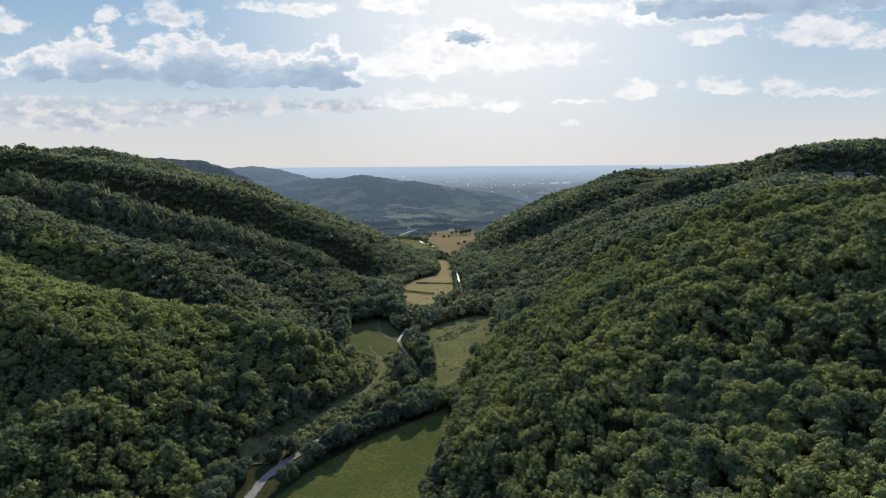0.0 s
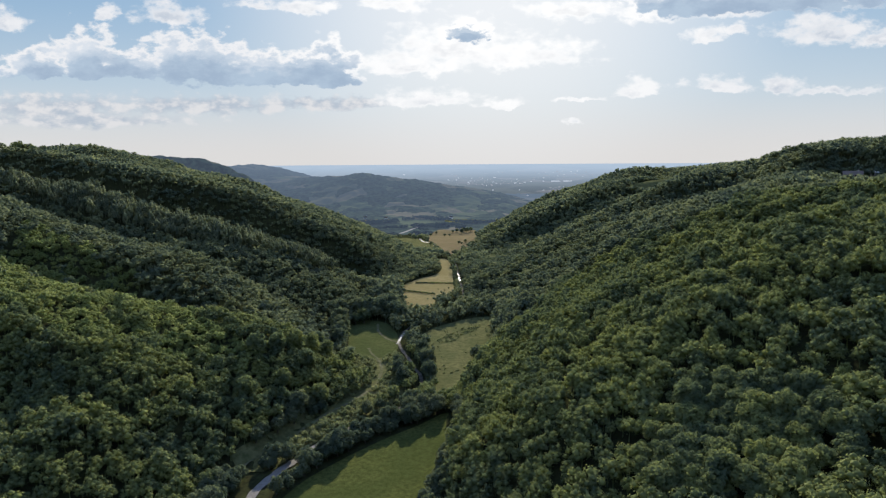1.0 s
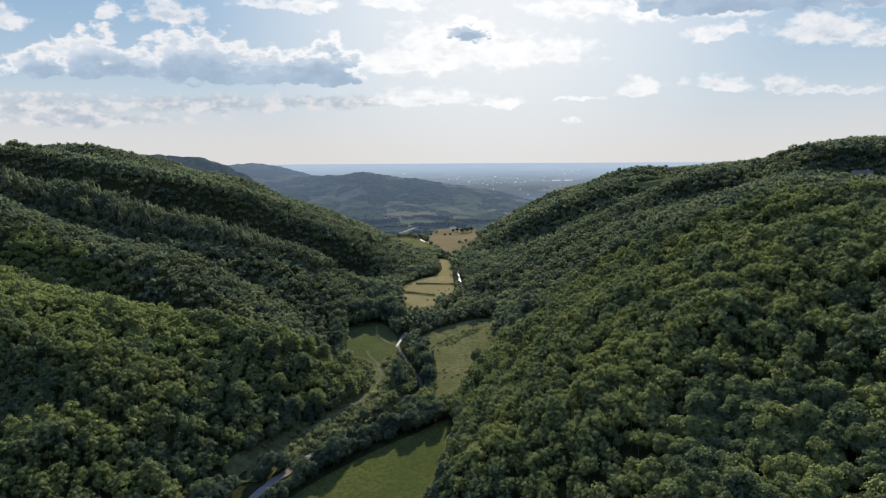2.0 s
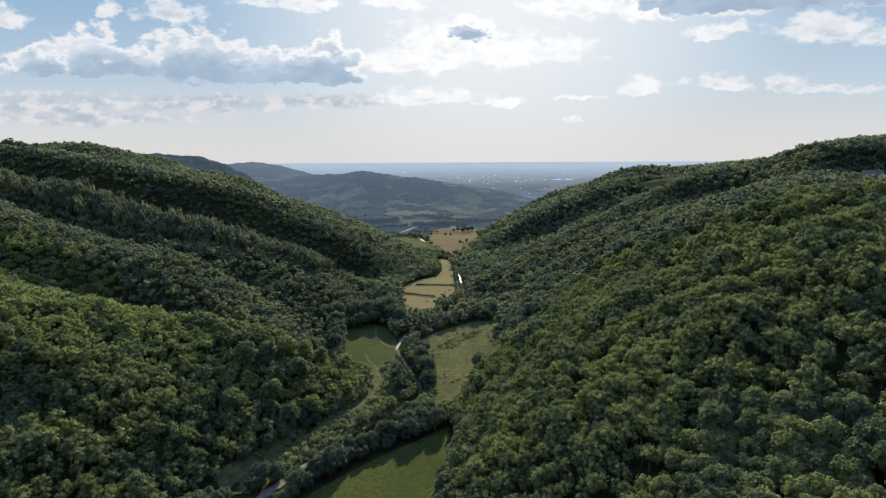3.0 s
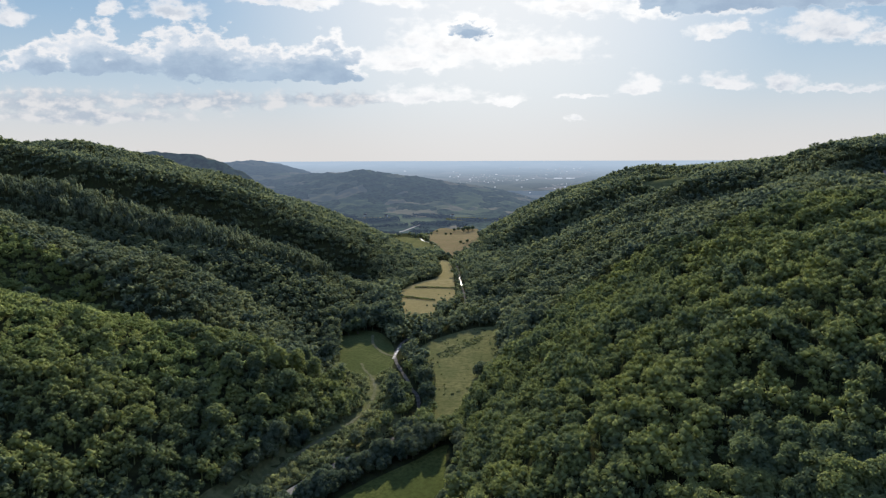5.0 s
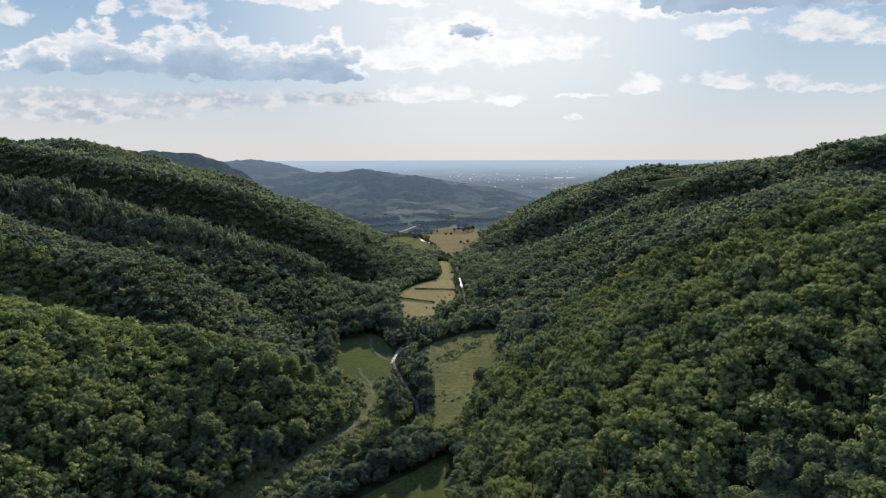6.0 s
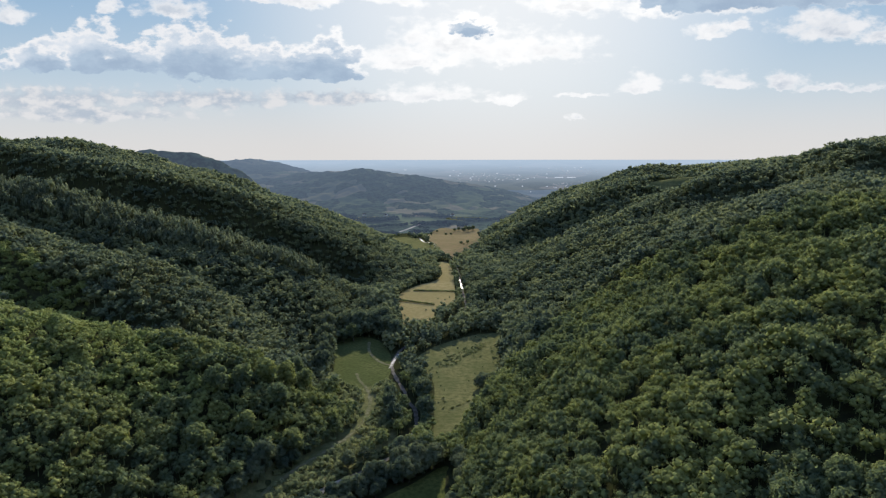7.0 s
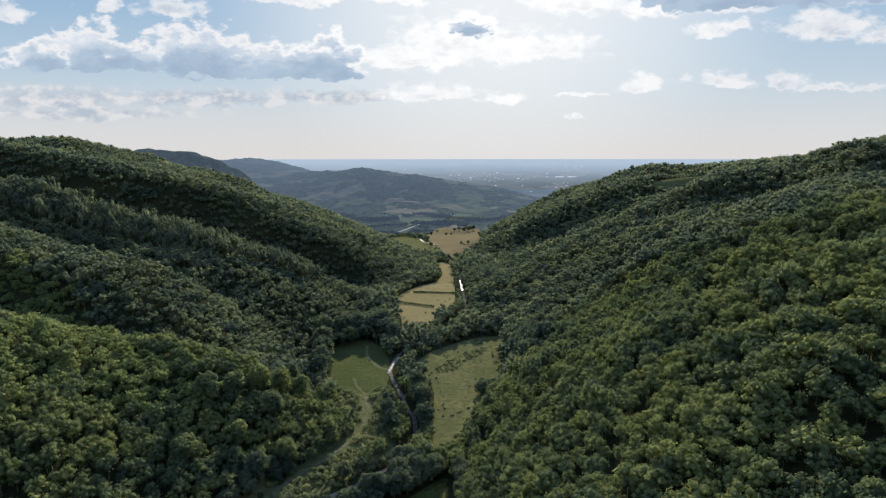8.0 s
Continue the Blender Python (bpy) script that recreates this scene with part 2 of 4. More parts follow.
METAL_ROOF = surface("white_metal_roof", ((0.80, 0.80, 0.79), (0.84, 0.84, 0.83), (0.74, 0.74, 0.73)), (0.05, 0.5), rough=0.4, bump=0.05)
DARK_GLASS = surface("window_glass", ((0.02, 0.025, 0.03), (0.03, 0.035, 0.04), (0.02, 0.02, 0.025)), (0.5, 2.0), rough=0.1, bump=0.0)
WOOD_DOOR = surface("wooden_door", ((0.12, 0.08, 0.05), (0.16, 0.11, 0.07), (0.09, 0.06, 0.04)), (1.0, 8.0))


def distance_material(name, wood, field, tan, patch, haze_colour, near, far, low, high, cover, thin=1.0):
    """Woods and fields of the far backdrop, kilometres off, with haze mixed in as glow."""
    m, n, out = material(name)
    place = n.node("ShaderNodeNewGeometry").outputs["Position"]
    cells = n.node("ShaderNodeTexVoronoi")
    cells.inputs["Scale"].default_value = patch
    n.link(n.vec("ADD", place, n.vec("SCALE", n.noise(place, 0.01, 3.0, 0.5, True), 90.0)), cells.inputs["Vector"])
    tone = n.node("ShaderNodeSeparateColor")
    n.link(cells.outputs["Color"], tone.inputs[0])
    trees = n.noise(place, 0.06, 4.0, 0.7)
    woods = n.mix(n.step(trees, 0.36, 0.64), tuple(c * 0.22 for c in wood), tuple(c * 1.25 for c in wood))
    fields = n.mix(n.step(tone.outputs[0], 0.3, 0.8), field, tan)
    colour = n.mix(n.step(n.math("MULTIPLY_ADD", n.noise(place, 0.004, 3.0), 0.7, n.math("MULTIPLY", tone.outputs[1], 0.5)), cover, cover + 0.04), woods, fields)
    ground = n.node("ShaderNodeBsdfDiffuse")
    n.link(colour, ground.inputs[0])
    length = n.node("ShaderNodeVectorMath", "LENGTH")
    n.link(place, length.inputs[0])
    # The haze: an emission, mixed in more strongly with distance.
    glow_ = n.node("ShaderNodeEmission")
    n.link(n.mix(n.step(length.outputs["Value"], near, far), tuple(c * thin for c in haze_colour), haze_colour), glow_.inputs[0])
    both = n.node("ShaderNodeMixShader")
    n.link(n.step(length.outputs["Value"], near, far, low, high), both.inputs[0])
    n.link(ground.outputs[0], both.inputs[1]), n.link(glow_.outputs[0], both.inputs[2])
    n.link(both.outputs[0], out.inputs[0])
    return m


# The haze on these surfaces is emission, not air.
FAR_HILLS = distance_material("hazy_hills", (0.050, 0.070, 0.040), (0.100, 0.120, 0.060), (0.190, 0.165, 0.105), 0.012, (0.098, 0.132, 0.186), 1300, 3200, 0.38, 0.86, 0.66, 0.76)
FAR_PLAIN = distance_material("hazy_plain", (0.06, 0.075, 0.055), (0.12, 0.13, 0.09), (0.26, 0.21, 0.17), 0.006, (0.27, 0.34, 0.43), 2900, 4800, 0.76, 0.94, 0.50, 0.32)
# White that glows: sun sheen on the halls, and haze, as emission.
GLOWING_WHITE = distance_material("glowing_white", (0.8, 0.8, 0.78), (0.8, 0.8, 0.8), (0.8, 0.8, 0.8), 0.006, (0.40, 0.44, 0.50), 2600, 4900, 0.5, 0.9, 0.5)
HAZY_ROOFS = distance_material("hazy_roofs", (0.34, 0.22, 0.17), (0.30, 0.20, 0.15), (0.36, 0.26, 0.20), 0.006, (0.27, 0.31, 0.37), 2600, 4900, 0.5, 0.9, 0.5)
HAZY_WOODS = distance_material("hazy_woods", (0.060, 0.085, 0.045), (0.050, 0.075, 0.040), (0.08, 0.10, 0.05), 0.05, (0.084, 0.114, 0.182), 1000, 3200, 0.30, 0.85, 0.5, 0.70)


# ---- the lie of the land ----
# The valley floor's western and eastern foot: distances along the valley, and the x of the foot there.
WEST_Y = [0, 120, 200, 250, 300, 330, 360, 400, 430, 470, 520, 560, 620, 660, 690, 740, 800, 900, 1000, 1200, 1500]
WEST_X = [-110, -100, -84, -72, -55, -56, -68, -84, -84, -58, -43, -44, -44, -30, -14, -8, -20, -60, -88, -126, -160]
EAST_Y = [0, 120, 200, 234, 262, 304, 333, 370, 418, 470, 520, 560, 640, 760, 820, 900, 1000, 1100, 1240, 1500]
EAST_X = [-10, -12, -8, -2, 3, 6, 17, 28, 31, 40, 38, 24, 22, 15, 10, 12, 46, 64, 70, 90]
# Knolls and hollows on the two flanks: x, y, breadth, height.
WEST_HILLS = [
    (-520, 680, 40, 15.0),
    (-520, 860, 200, 37.1),
    (-520, 900, 40, 7.4),
    (-460, 800, 40, 6.4),
    (-420, 660, 90, -3.8),
    (-360, 480, 40, 7.0),
    (-340, 400, 90, 13.6),
    (-320, 600, 40, 17.0),
    (-320, 880, 40, 9.0),
    (-280, 480, 40, -7.8),
    (-280, 620, 40, 5.6),
    (-280, 800, 60, 6.0),
    (-260, 900, 40, -5.4),
    (-240, 320, 40, -6.6),
    (-220, 280, 90, -11.8),
    (-220, 500, 60, -13.4),
    (-200, 340, 40, -7.8),
    (-180, 200, 40, -8.6),
    (-180, 420, 40, 8.8),
    (-180, 560, 40, 3.3),
    (-180, 820, 40, -10.8),
    (-160, 340, 40, -3.4),
    (-160, 640, 60, -11.5),
    (-140, 200, 40, 11.2),
]
WEST_HILLS += [
    (-140, 280, 40, -6.6),
    (-100, 240, 40, -9.5),
    (-80, 280, 40, 8.7),
    (-80, 320, 60, 5.9),
    (-80, 560, 90, -8.7),
    (-20, 280, 90, 12.6),
]
EAST_HILLS = [
    (60, 740, 200, -20.6),
    (100, 140, 60, -10.6),
    (100, 260, 60, 3.6),
    (100, 320, 40, -8.5),
    (100, 440, 40, -6.0),
    (100, 980, 130, -3.0),
    (140, 360, 90, 13.2),
    (140, 680, 90, -15.6),
    (140, 960, 60, -10.6),
    (160, 180, 40, -5.7),
    (160, 920, 40, -5.4),
    (260, 880, 60, 9.8),
    (280, 380, 60, -7.2),
    (280, 480, 130, 21.2),
    (300, 780, 60, -12.6),
    (320, 840, 40, 3.7),
]
EAST_HILLS += [(268, 556, 30, -9.0), (238, 486, 36, -8.0), (275, 760, 40, 4.0), (366, 860, 40, -9.0), (352, 708, 34, -8.0), (258, 512, 24, -4.0), (200, 1060, 80, 6.0), (325, 500, 45, 3.0)]  # the saddle, and the dome beside it
WEST_HILLS += [(-548, 722, 78, -16.0)]  # the dip in the western skyline
EAST_HILLS += [(250, 402, 50, 5.0), (312, 465, 60, 1.0)]  # the shelf with the house, and the dome behind it
WEST_HILLS += [(-140, 166, 80, -15.0), (-125, 218, 40, 8.0), (-200, 358, 60, 5.5), (-84, 280, 45, -12.0), (-150, 980, 50, -6.0), (-262, 812, 34, 6.0), (-420, 885, 45, 5.0)]  # the hollow in front of the spur, and its top
EAST_HILLS += [(168, 240, 105, 7.0), (8, 200, 45, 9.0), (205, 360, 60, 5.0)]  # swellings of the near eastern slope
# Ravines (minus) and spurs (plus) that run down the flanks: from x, y to x, y, half width, height.
RAVINES = [
    (-340, 352, -110, 350, 19, -12.0),
    (-340, 462, -150, 448, 20, -12.0),
    (-300, 508, -85, 534, 22, 6.0),
    (-440, 645, -330, 605, 30, -14.0),
    (-330, 605, -150, 560, 30, -26.0),
    (60, 415, 260, 470, 16, -8.0),
    (70, 300, 220, 275, 12, -4.0),
    (60, 258, 120, 246, 12, -3.0),
    (90, 620, 260, 705, 30, -7.0),
    (118, 196, 230, 158, 12, -3.5),
]
# Steep steps in the flanks, as lines that the ground rises over: (points, half the rise, half the breadth).
SCARPS = [
    ([(-560, 690), (-450, 672), (-380, 652), (-330, 640), (-280, 630), (-220, 636), (-165, 632), (-110, 622)], 19.0, 14.0),
    ([(130, 765), (230, 750), (310, 722)], 8.0, 16.0),
    ([(205, 500), (232, 455), (246, 427), (268, 412), (300, 402), (350, 394)], 7.0, 9.0),
    ([(-270, 262), (-190, 247), (-130, 234), (-92, 222)], 9.5, 12.0),
]
# Ranges kilometres off: y of the crest, breadth along the valley, crest as (x, height over the plain).
FAR_RANGES = [
    (2300, 230, [(-900, 30), (-700, 55), (-600, 72), (-520, 86), (-407, 104), (-350, 121), (-307, 131), (-260, 126), (-186, 118), (-97, 108), (-30, 97), (35, 86), (146, 70), (240, 52), (330, 26), (430, 0)]),
    (2650, 260, [(-1700, 190), (-1400, 185), (-976, 138), (-900, 138), (-798, 118), (-722, 104), (-620, 80), (-468, 58), (-352, 30), (-250, 0)]),
    (1430, 60, [(-1100, 100), (-900, 140), (-760, 170), (-690, 180), (-637, 180), (-583, 175), (-516, 154), (-476, 136), (-449, 114), (-400, 66), (-350, 25), (-310, 0)]),
    (2950, 180, [(-1500, 0), (-1071, 34), (-959, 68), (-876, 74), (-792, 74), (-680, 60), (-513, 30), (-352, 0)]),
]


def smooth(value, low, high):
    w = np.clip((value - low) / (high - low), 0, 1)
    return w * w * (3 - 2 * w)


def floor_level(y):
    return np.where(y < 450, 0.0, np.where(y < 1300, -6e-5 * (y - 450) ** 2, -43.35 - 17 * smooth(y, 1300, 2200)))


def slope_distance(x, y):
    """How far a place lies up the western and the eastern flank."""
    return np.maximum(np.interp(y, WEST_Y, WEST_X) - x, 0), np.maximum(x - np.interp(y, EAST_Y, EAST_X), 0)


def height(x, y):
    x, y = np.asarray(x, float), np.asarray(y, float)
    west, east = slope_distance(x, y)
    z = 120 * (1 - np.exp(-west / 200)) + 130 * (1 - np.exp(-east / 160))
    lumps = np.zeros_like(z)
    for cx, cy, r, h in WEST_HILLS + EAST_HILLS:
        lumps += h * np.exp(-((x - cx) ** 2 + (y - cy) ** 2) / (0.72 * r * r))
    for x0, y0, x1, y1, r, h in RAVINES:
        along = np.clip(((x - x0) * (x1 - x0) + (y - y0) * (y1 - y0)) / ((x1 - x0) ** 2 + (y1 - y0) ** 2), 0, 1)
        off = np.hypot(x - x0 - along * (x1 - x0), y - y0 - along * (y1 - y0))
        lumps += h * np.exp(-(off / r) ** 2)
    for line, h, r in SCARPS:
        best, side = np.full(z.shape, 1e9), np.zeros(z.shape)
        for (x0, y0), (x1, y1) in zip(line, line[1:]):
            along = np.clip(((x - x0) * (x1 - x0) + (y - y0) * (y1 - y0)) / ((x1 - x0) ** 2 + (y1 - y0) ** 2), 0, 1)
            off = np.hypot(x - x0 - along * (x1 - x0), y - y0 - along * (y1 - y0))
            across = ((x1 - x0) * (y - y0) - (y1 - y0) * (x - x0)) / math.hypot(x1 - x0, y1 - y0)
            side = np.where(off < best, across, side)
            best = np.minimum(best, off)
        lumps += h * np.tanh(side / r) * np.exp(-(best / 60) ** 2)
    z += lumps * np.clip(np.maximum(west, east) / 40, 0, 1)
    z *= np.where(x < np.interp(y, EAST_Y, EAST_X), 1 - smooth(y, 980, 1350), 1 - smooth(y, 1050, 1400))
    z = z + floor_level(y)
    away = np.hypot(x, y)
    z = z * (1 - smooth(np.abs(x), 900, 1500)) + np.where(np.abs(x) > 900, floor_level(y) * smooth(np.abs(x), 900, 1500), 0)
    for cy, ry, crest in FAR_RANGES:
        z = z + np.interp(x, [c[0] for c in crest], [c[1] for c in crest], 0, 0) * np.exp(-((y - cy) / ry) ** 2 * 0.5)
    z = z + 154 * np.clip((away - 2900) / 2000, 0, 1) ** 1.2 * (y > 0)
    return z


def wave(x, y, size, seed):
    """A soft pattern between -1 and 1."""
    a = np.sin(x / size + 1.7 * np.sin(y / size * 0.8 + seed) + seed * 2.1)
    b = np.sin(y / size * 1.1 + 1.9 * np.sin(x / size * 0.7 - seed) + seed)
    return 0.5 * (a + b)


# ---- meshes ----
def mesh_of(name, verts, faces, mat=None, soft=False):
    """A mesh from arrays: verts (n, 3) and faces (m, 3 or 4), or a list of such arrays of faces."""
    data = bpy.data.meshes.new(name)
    groups = faces if isinstance(faces, list) else [faces]
    loops = np.concatenate([f.ravel() for f in groups]).astype(np.int32)
    sizes = np.concatenate([np.full(len(f), f.shape[1], np.int32) for f in groups])
    data.vertices.add(len(verts)), data.loops.add(len(loops)), data.polygons.add(len(sizes))
    data.vertices.foreach_set("co", np.ascontiguousarray(verts, np.float32).ravel())
    data.loops.foreach_set("vertex_index", loops)
    data.polygons.foreach_set("loop_start", np.concatenate([[0], np.cumsum(sizes)[:-1]]).astype(np.int32))
    data.polygons.foreach_set("use_smooth", np.full(len(sizes), soft))
    if mat:
        data.materials.append(mat)
    data.update(calc_edges=True)
    data.validate()
    return data


def part(name, data, parent, label=""):
    """A mesh object under a thing or under a part."""
    ob = new(name, data)
    ob.parent = parent
    return tagged(ob, label)


def thing(name, label, category, group="", kind="", at=None):
    """An Empty at a thing's base, which holds its parts."""
    ob = new(name)
    ob.empty_display_size = 0.5
    if at is not None:
        ob.matrix_basis = at
    return tagged(ob, label, category, group, kind)


def spaced(*stretches):
    """Grid lines: (from, to, step) one after another."""
    return np.unique(np.round(np.concatenate([np.arange(a, b + s / 2, s) for a, b, s in stretches]), 3))


def land(name, xs, ys, mat, keep=None, rough=0.0):
    gx, gy = np.meshgrid(xs, ys)
    gz = height(gx, gy)
    if rough:
        gz = gz + rough * (wave(gx, gy, 9.0, 1.3) + wave(gx, gy, 17.0, 4.1) + 0.6 * wave(gx, gy, 5.3, 2.2)) * smooth(gz - floor_level(gy), 4, 20)
    n, m = len(ys), len(xs)
    index = np.arange(n * m).reshape(n, m)
    quads = np.stack([index[:-1, :-1], index[:-1, 1:], index[1:, 1:], index[1:, :-1]], -1).reshape(-1, 4)
    verts = np.stack([gx, gy, gz], -1).reshape(-1, 3)
    if keep is not None:
        mid = verts[quads].mean(1)
        quads = quads[keep(mid[:, 0], mid[:, 1])]
        used, quads = np.unique(quads, return_inverse=True)
        verts, quads = verts[used], quads.reshape(-1, 4)
    return new(name, mesh_of(name, verts, quads, mat, True))


tagged(land("ground", spaced((-4800, -1600, 400), (-1500, -400, 25), (-395, 395, 5), (400, 1500, 25), (1600, 4800, 400)),
            spaced((-2000, -200, 200), (-100, 100, 20), (105, 700, 5), (708, 1332, 8)), FOREST_FLOOR),
       "dark leafy forest floor of a wooded valley", "ground", kind="structure")
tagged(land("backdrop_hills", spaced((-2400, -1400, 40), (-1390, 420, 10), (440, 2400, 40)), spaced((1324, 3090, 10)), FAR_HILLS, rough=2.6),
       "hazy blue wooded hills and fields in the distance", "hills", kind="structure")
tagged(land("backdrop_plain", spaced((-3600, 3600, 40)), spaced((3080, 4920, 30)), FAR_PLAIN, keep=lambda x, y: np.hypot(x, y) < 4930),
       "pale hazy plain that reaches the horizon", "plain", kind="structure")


# ---- meadows, stream, tracks ----
NEAR_MEADOW = [(-75, 110), (-70, 180), (-61, 203), (-53, 220), (-45, 231), (-36, 242), (-25, 254), (-12, 266), (1, 279), (4, 262), (-1, 234), (-5, 216), (-8, 200), (-11, 110)]
SLOPE_MEADOW = [(-18, 403), (-9, 424), (5, 440), (24, 455), (38, 455), (34, 430), (33, 408), (33, 380), (30, 360), (21, 331), (12, 317), (4, 303), (-4, 299), (-5, 331), (-6, 365), (-13, 390)]
TRACK_MEADOW = [(-71, 425), (-66, 400), (-63, 380), (-56, 366), (-46, 358), (-38, 362), (-31, 376), (-33, 408), (-41, 434), (-52, 447), (-67, 445)]
HAY_FIELD = [(-28, 465), (-32, 494), (-38, 536), (-41, 577), (-26, 619), (-10, 642), (-3, 690), (-9, 750), (-12, 764), (1, 774), (8, 709), (9, 640), (9, 589), (8, 536), (1, 527), (-8, 518), (-9, 479)]
STUBBLE_FIELD = [(2, 800), (22, 806), (44, 845), (50, 900), (56, 1000), (64, 1100), (72, 1250), (74, 1420), (30, 1400), (-11, 1432), (-42, 1250), (-30, 1100), (-14, 960), (-2, 870)]
GREEN_FIELD = [(-14, 850), (-22, 1010), (-45, 1130), (-80, 1200), (-114, 1100), (-90, 960), (-54, 864)]
HILL_CLEARING = [(240, 760), (254, 730), (286, 718), (312, 730), (306, 772), (264, 784)]
STREAM = [(-76, 110), (-73, 185), (-71, 205), (-68, 220), (-51, 253), (-38, 268), (-22, 285), (-17, 293), (-13, 308), (-14, 330), (-18, 341), (-22, 357), (-28, 377), (-31, 393), (-30, 410), (-24, 430),
          (0, 475), (16, 520), (17, 560), (16, 600), (15, 650), (14, 720), (6, 800), (-6, 858), (-13, 933), (-20, 1010), (-38, 1059), (-48, 1154), (-66, 1245)]
TRACK = [(-82, 222), (-72, 248), (-63, 267), (-55, 282), (-48, 293), (-42, 304), (-38, 317), (-37, 331), (-38, 345), (-41, 357), (-46, 368), (-50, 380)]
UPPER_PATH = [(-50, 437), (-48, 420), (-42, 404), (-36, 396), (-30, 392)]
ROUGH_GRASS = [(-86, 228), (-72, 262), (-63, 290), (-59, 320), (-68, 350), (-70, 378), (-58, 384), (-38, 376), (-27, 350), (-23, 325), (-21, 305), (-27, 290), (-43, 270), (-58, 247), (-72, 225)]
YOUNG_STAND = [(-272, 396), (-215, 378), (-165, 350), (-130, 320), (-106, 306), (-90, 302), (-98, 286), (-120, 278), (-142, 266), (-165, 257), (-200, 264), (-265, 300)]
BASIN_FIELD = [(-250, 1640), (-150, 1660), (-145, 1710), (-235, 1700)]
BASIN_PASTURE = [(10, 1640), (115, 1620), (125, 1690), (20, 1720)]
FAR_ROAD = [(-112, 1335), (-96, 1371), (-78, 1450), (-61, 1528)]


def in_outline(x, y, outline):
    hit = np.zeros(np.shape(x), bool)
    for (x0, y0), (x1, y1) in zip(outline, outline[1:] + outline[:1]):
        if y0 != y1:
            hit ^= ((y0 > y) != (y1 > y)) & (x < (x1 - x0) * (y - y0) / (y1 - y0) + x0)
    return hit


def from_line(x, y, line):
    best = np.full(np.shape(x), 1e9)
    for (x0, y0), (x1, y1) in zip(line, line[1:]):
        along = np.clip(((x - x0) * (x1 - x0) + (y - y0) * (y1 - y0)) / ((x1 - x0) ** 2 + (y1 - y0) ** 2), 0, 1)
        best = np.minimum(best, np.hypot(x - x0 - along * (x1 - x0), y - y0 - along * (y1 - y0)))
    return best


def curved(line, step, closed=False):
    """A Catmull-Rom curve through the points, in pieces of about the given length."""
    pts = [Vector(p) for p in line]
    ends = [pts[-1], *pts, pts[0], pts[1]] if closed else [pts[0], *pts, pts[-1]]
    out = []
    for a, b, c, d in zip(ends, ends[1:], ends[2:], ends[3:]):
        n = max(1, int((c - b).length / step))
        for i in range(n):
            t = i / n
            out.append(0.5 * (2 * b + (c - a) * t + (2 * a - 5 * b + 4 * c - d) * t * t + (3 * b - a - 3 * c + d) * t ** 3))
    return out if closed else out + [pts[-1]]


def sheet(name, outline, mat, step, lift, label, category):
    """A field: a sheet that lies on the ground inside the outline."""
    from mathutils.geometry import delaunay_2d_cdt
    edge = curved(outline, step * 1.2, True)
    xs, ys = [p.x for p in edge], [p.y for p in edge]
    gx, gy = np.meshgrid(np.arange(min(xs), max(xs), step), np.arange(min(ys), max(ys), step))
    ring = [(p.x, p.y) for p in edge]
    inside = in_outline(gx, gy, ring) & (from_line(gx, gy, ring + ring[:1]) > step * 0.5)
    pts = edge + [Vector(p) for p in zip(gx[inside].tolist(), gy[inside].tolist())]
    n = len(edge)
    flat_pts, _, faces, _, _, _ = delaunay_2d_cdt(pts, [(i, (i + 1) % n) for i in range(n)], [], 1, 1e-4)
    p = np.array([tuple(q) for q in flat_pts])
    z = height(p[:, 0], p[:, 1]) + lift + 0.10 * wave(p[:, 0], p[:, 1], 6.0, 0.7)
    ob = new(name, mesh_of(name, np.column_stack([p, z]), np.array([f for f in faces if len(f) == 3]), mat, True))
    return tagged(ob, label, category, kind="structure")


def ribbon(name, line, half, mat, lift, label, category, wobble=0.25, step=2.0, crown=0.0):
    """A strip that follows a line on the ground: a stream, a track or a road."""
    mid = curved(line, step)
    verts, rng = [], random.Random(name)
    for i, p in enumerate(mid):
        t = (mid[min(i + 1, len(mid) - 1)] - mid[max(i - 1, 0)]).normalized()
        side = Vector((-t.y, t.x))
        level = float(height(p.x, p.y))
        for s in (-1.0, -0.45, 0.0, 0.45, 1.0):
            q = p + side * s * (half + rng.uniform(-wobble, wobble))
            verts.append((q.x, q.y, level + lift + crown * (1 - s * s)))
    index = np.arange(len(verts)).reshape(-1, 5)
    quads = np.stack([index[:-1, :-1], index[:-1, 1:], index[1:, 1:], index[1:, :-1]], -1).reshape(-1, 4)
    return tagged(new(name, mesh_of(name, np.array(verts), quads, mat, True)), label, category, kind="structure")


sheet("meadow", NEAR_MEADOW, GRASS, 4.0, 0.22, "green grass meadow beside the tree-lined stream", "meadow")
sheet("meadow", SLOPE_MEADOW, PASTURE, 4.0, 0.22, "sunlit yellow-green pasture with rough tussocks", "meadow")
sheet("meadow", TRACK_MEADOW, SHADY_GRASS, 4.0, 0.22, "lush green clearing half shaded by trees", "meadow")
sheet("field", HAY_FIELD, HAY, 6.0, 0.22, "dry golden hay field on the valley floor", "field")
sheet("field", STUBBLE_FIELD, STUBBLE, 14.0, 0.30, "tan stubble field far down the valley", "field")
sheet("field", GREEN_FIELD, PASTURE, 10.0, 0.26, "yellow-green field beside the winding stream", "field")
sheet("meadow", HILL_CLEARING, PASTURE, 6.0, 0.22, "small grass clearing high on the wooded hill", "meadow")
sheet("rough_grass", ROUGH_GRASS, PASTURE, 4.0, 0.16, "rough yellow-green grass along the track", "grass")
sheet("field", BASIN_FIELD, HAY, 12.0, 0.6, "yellow field in the basin beyond the valley", "field")
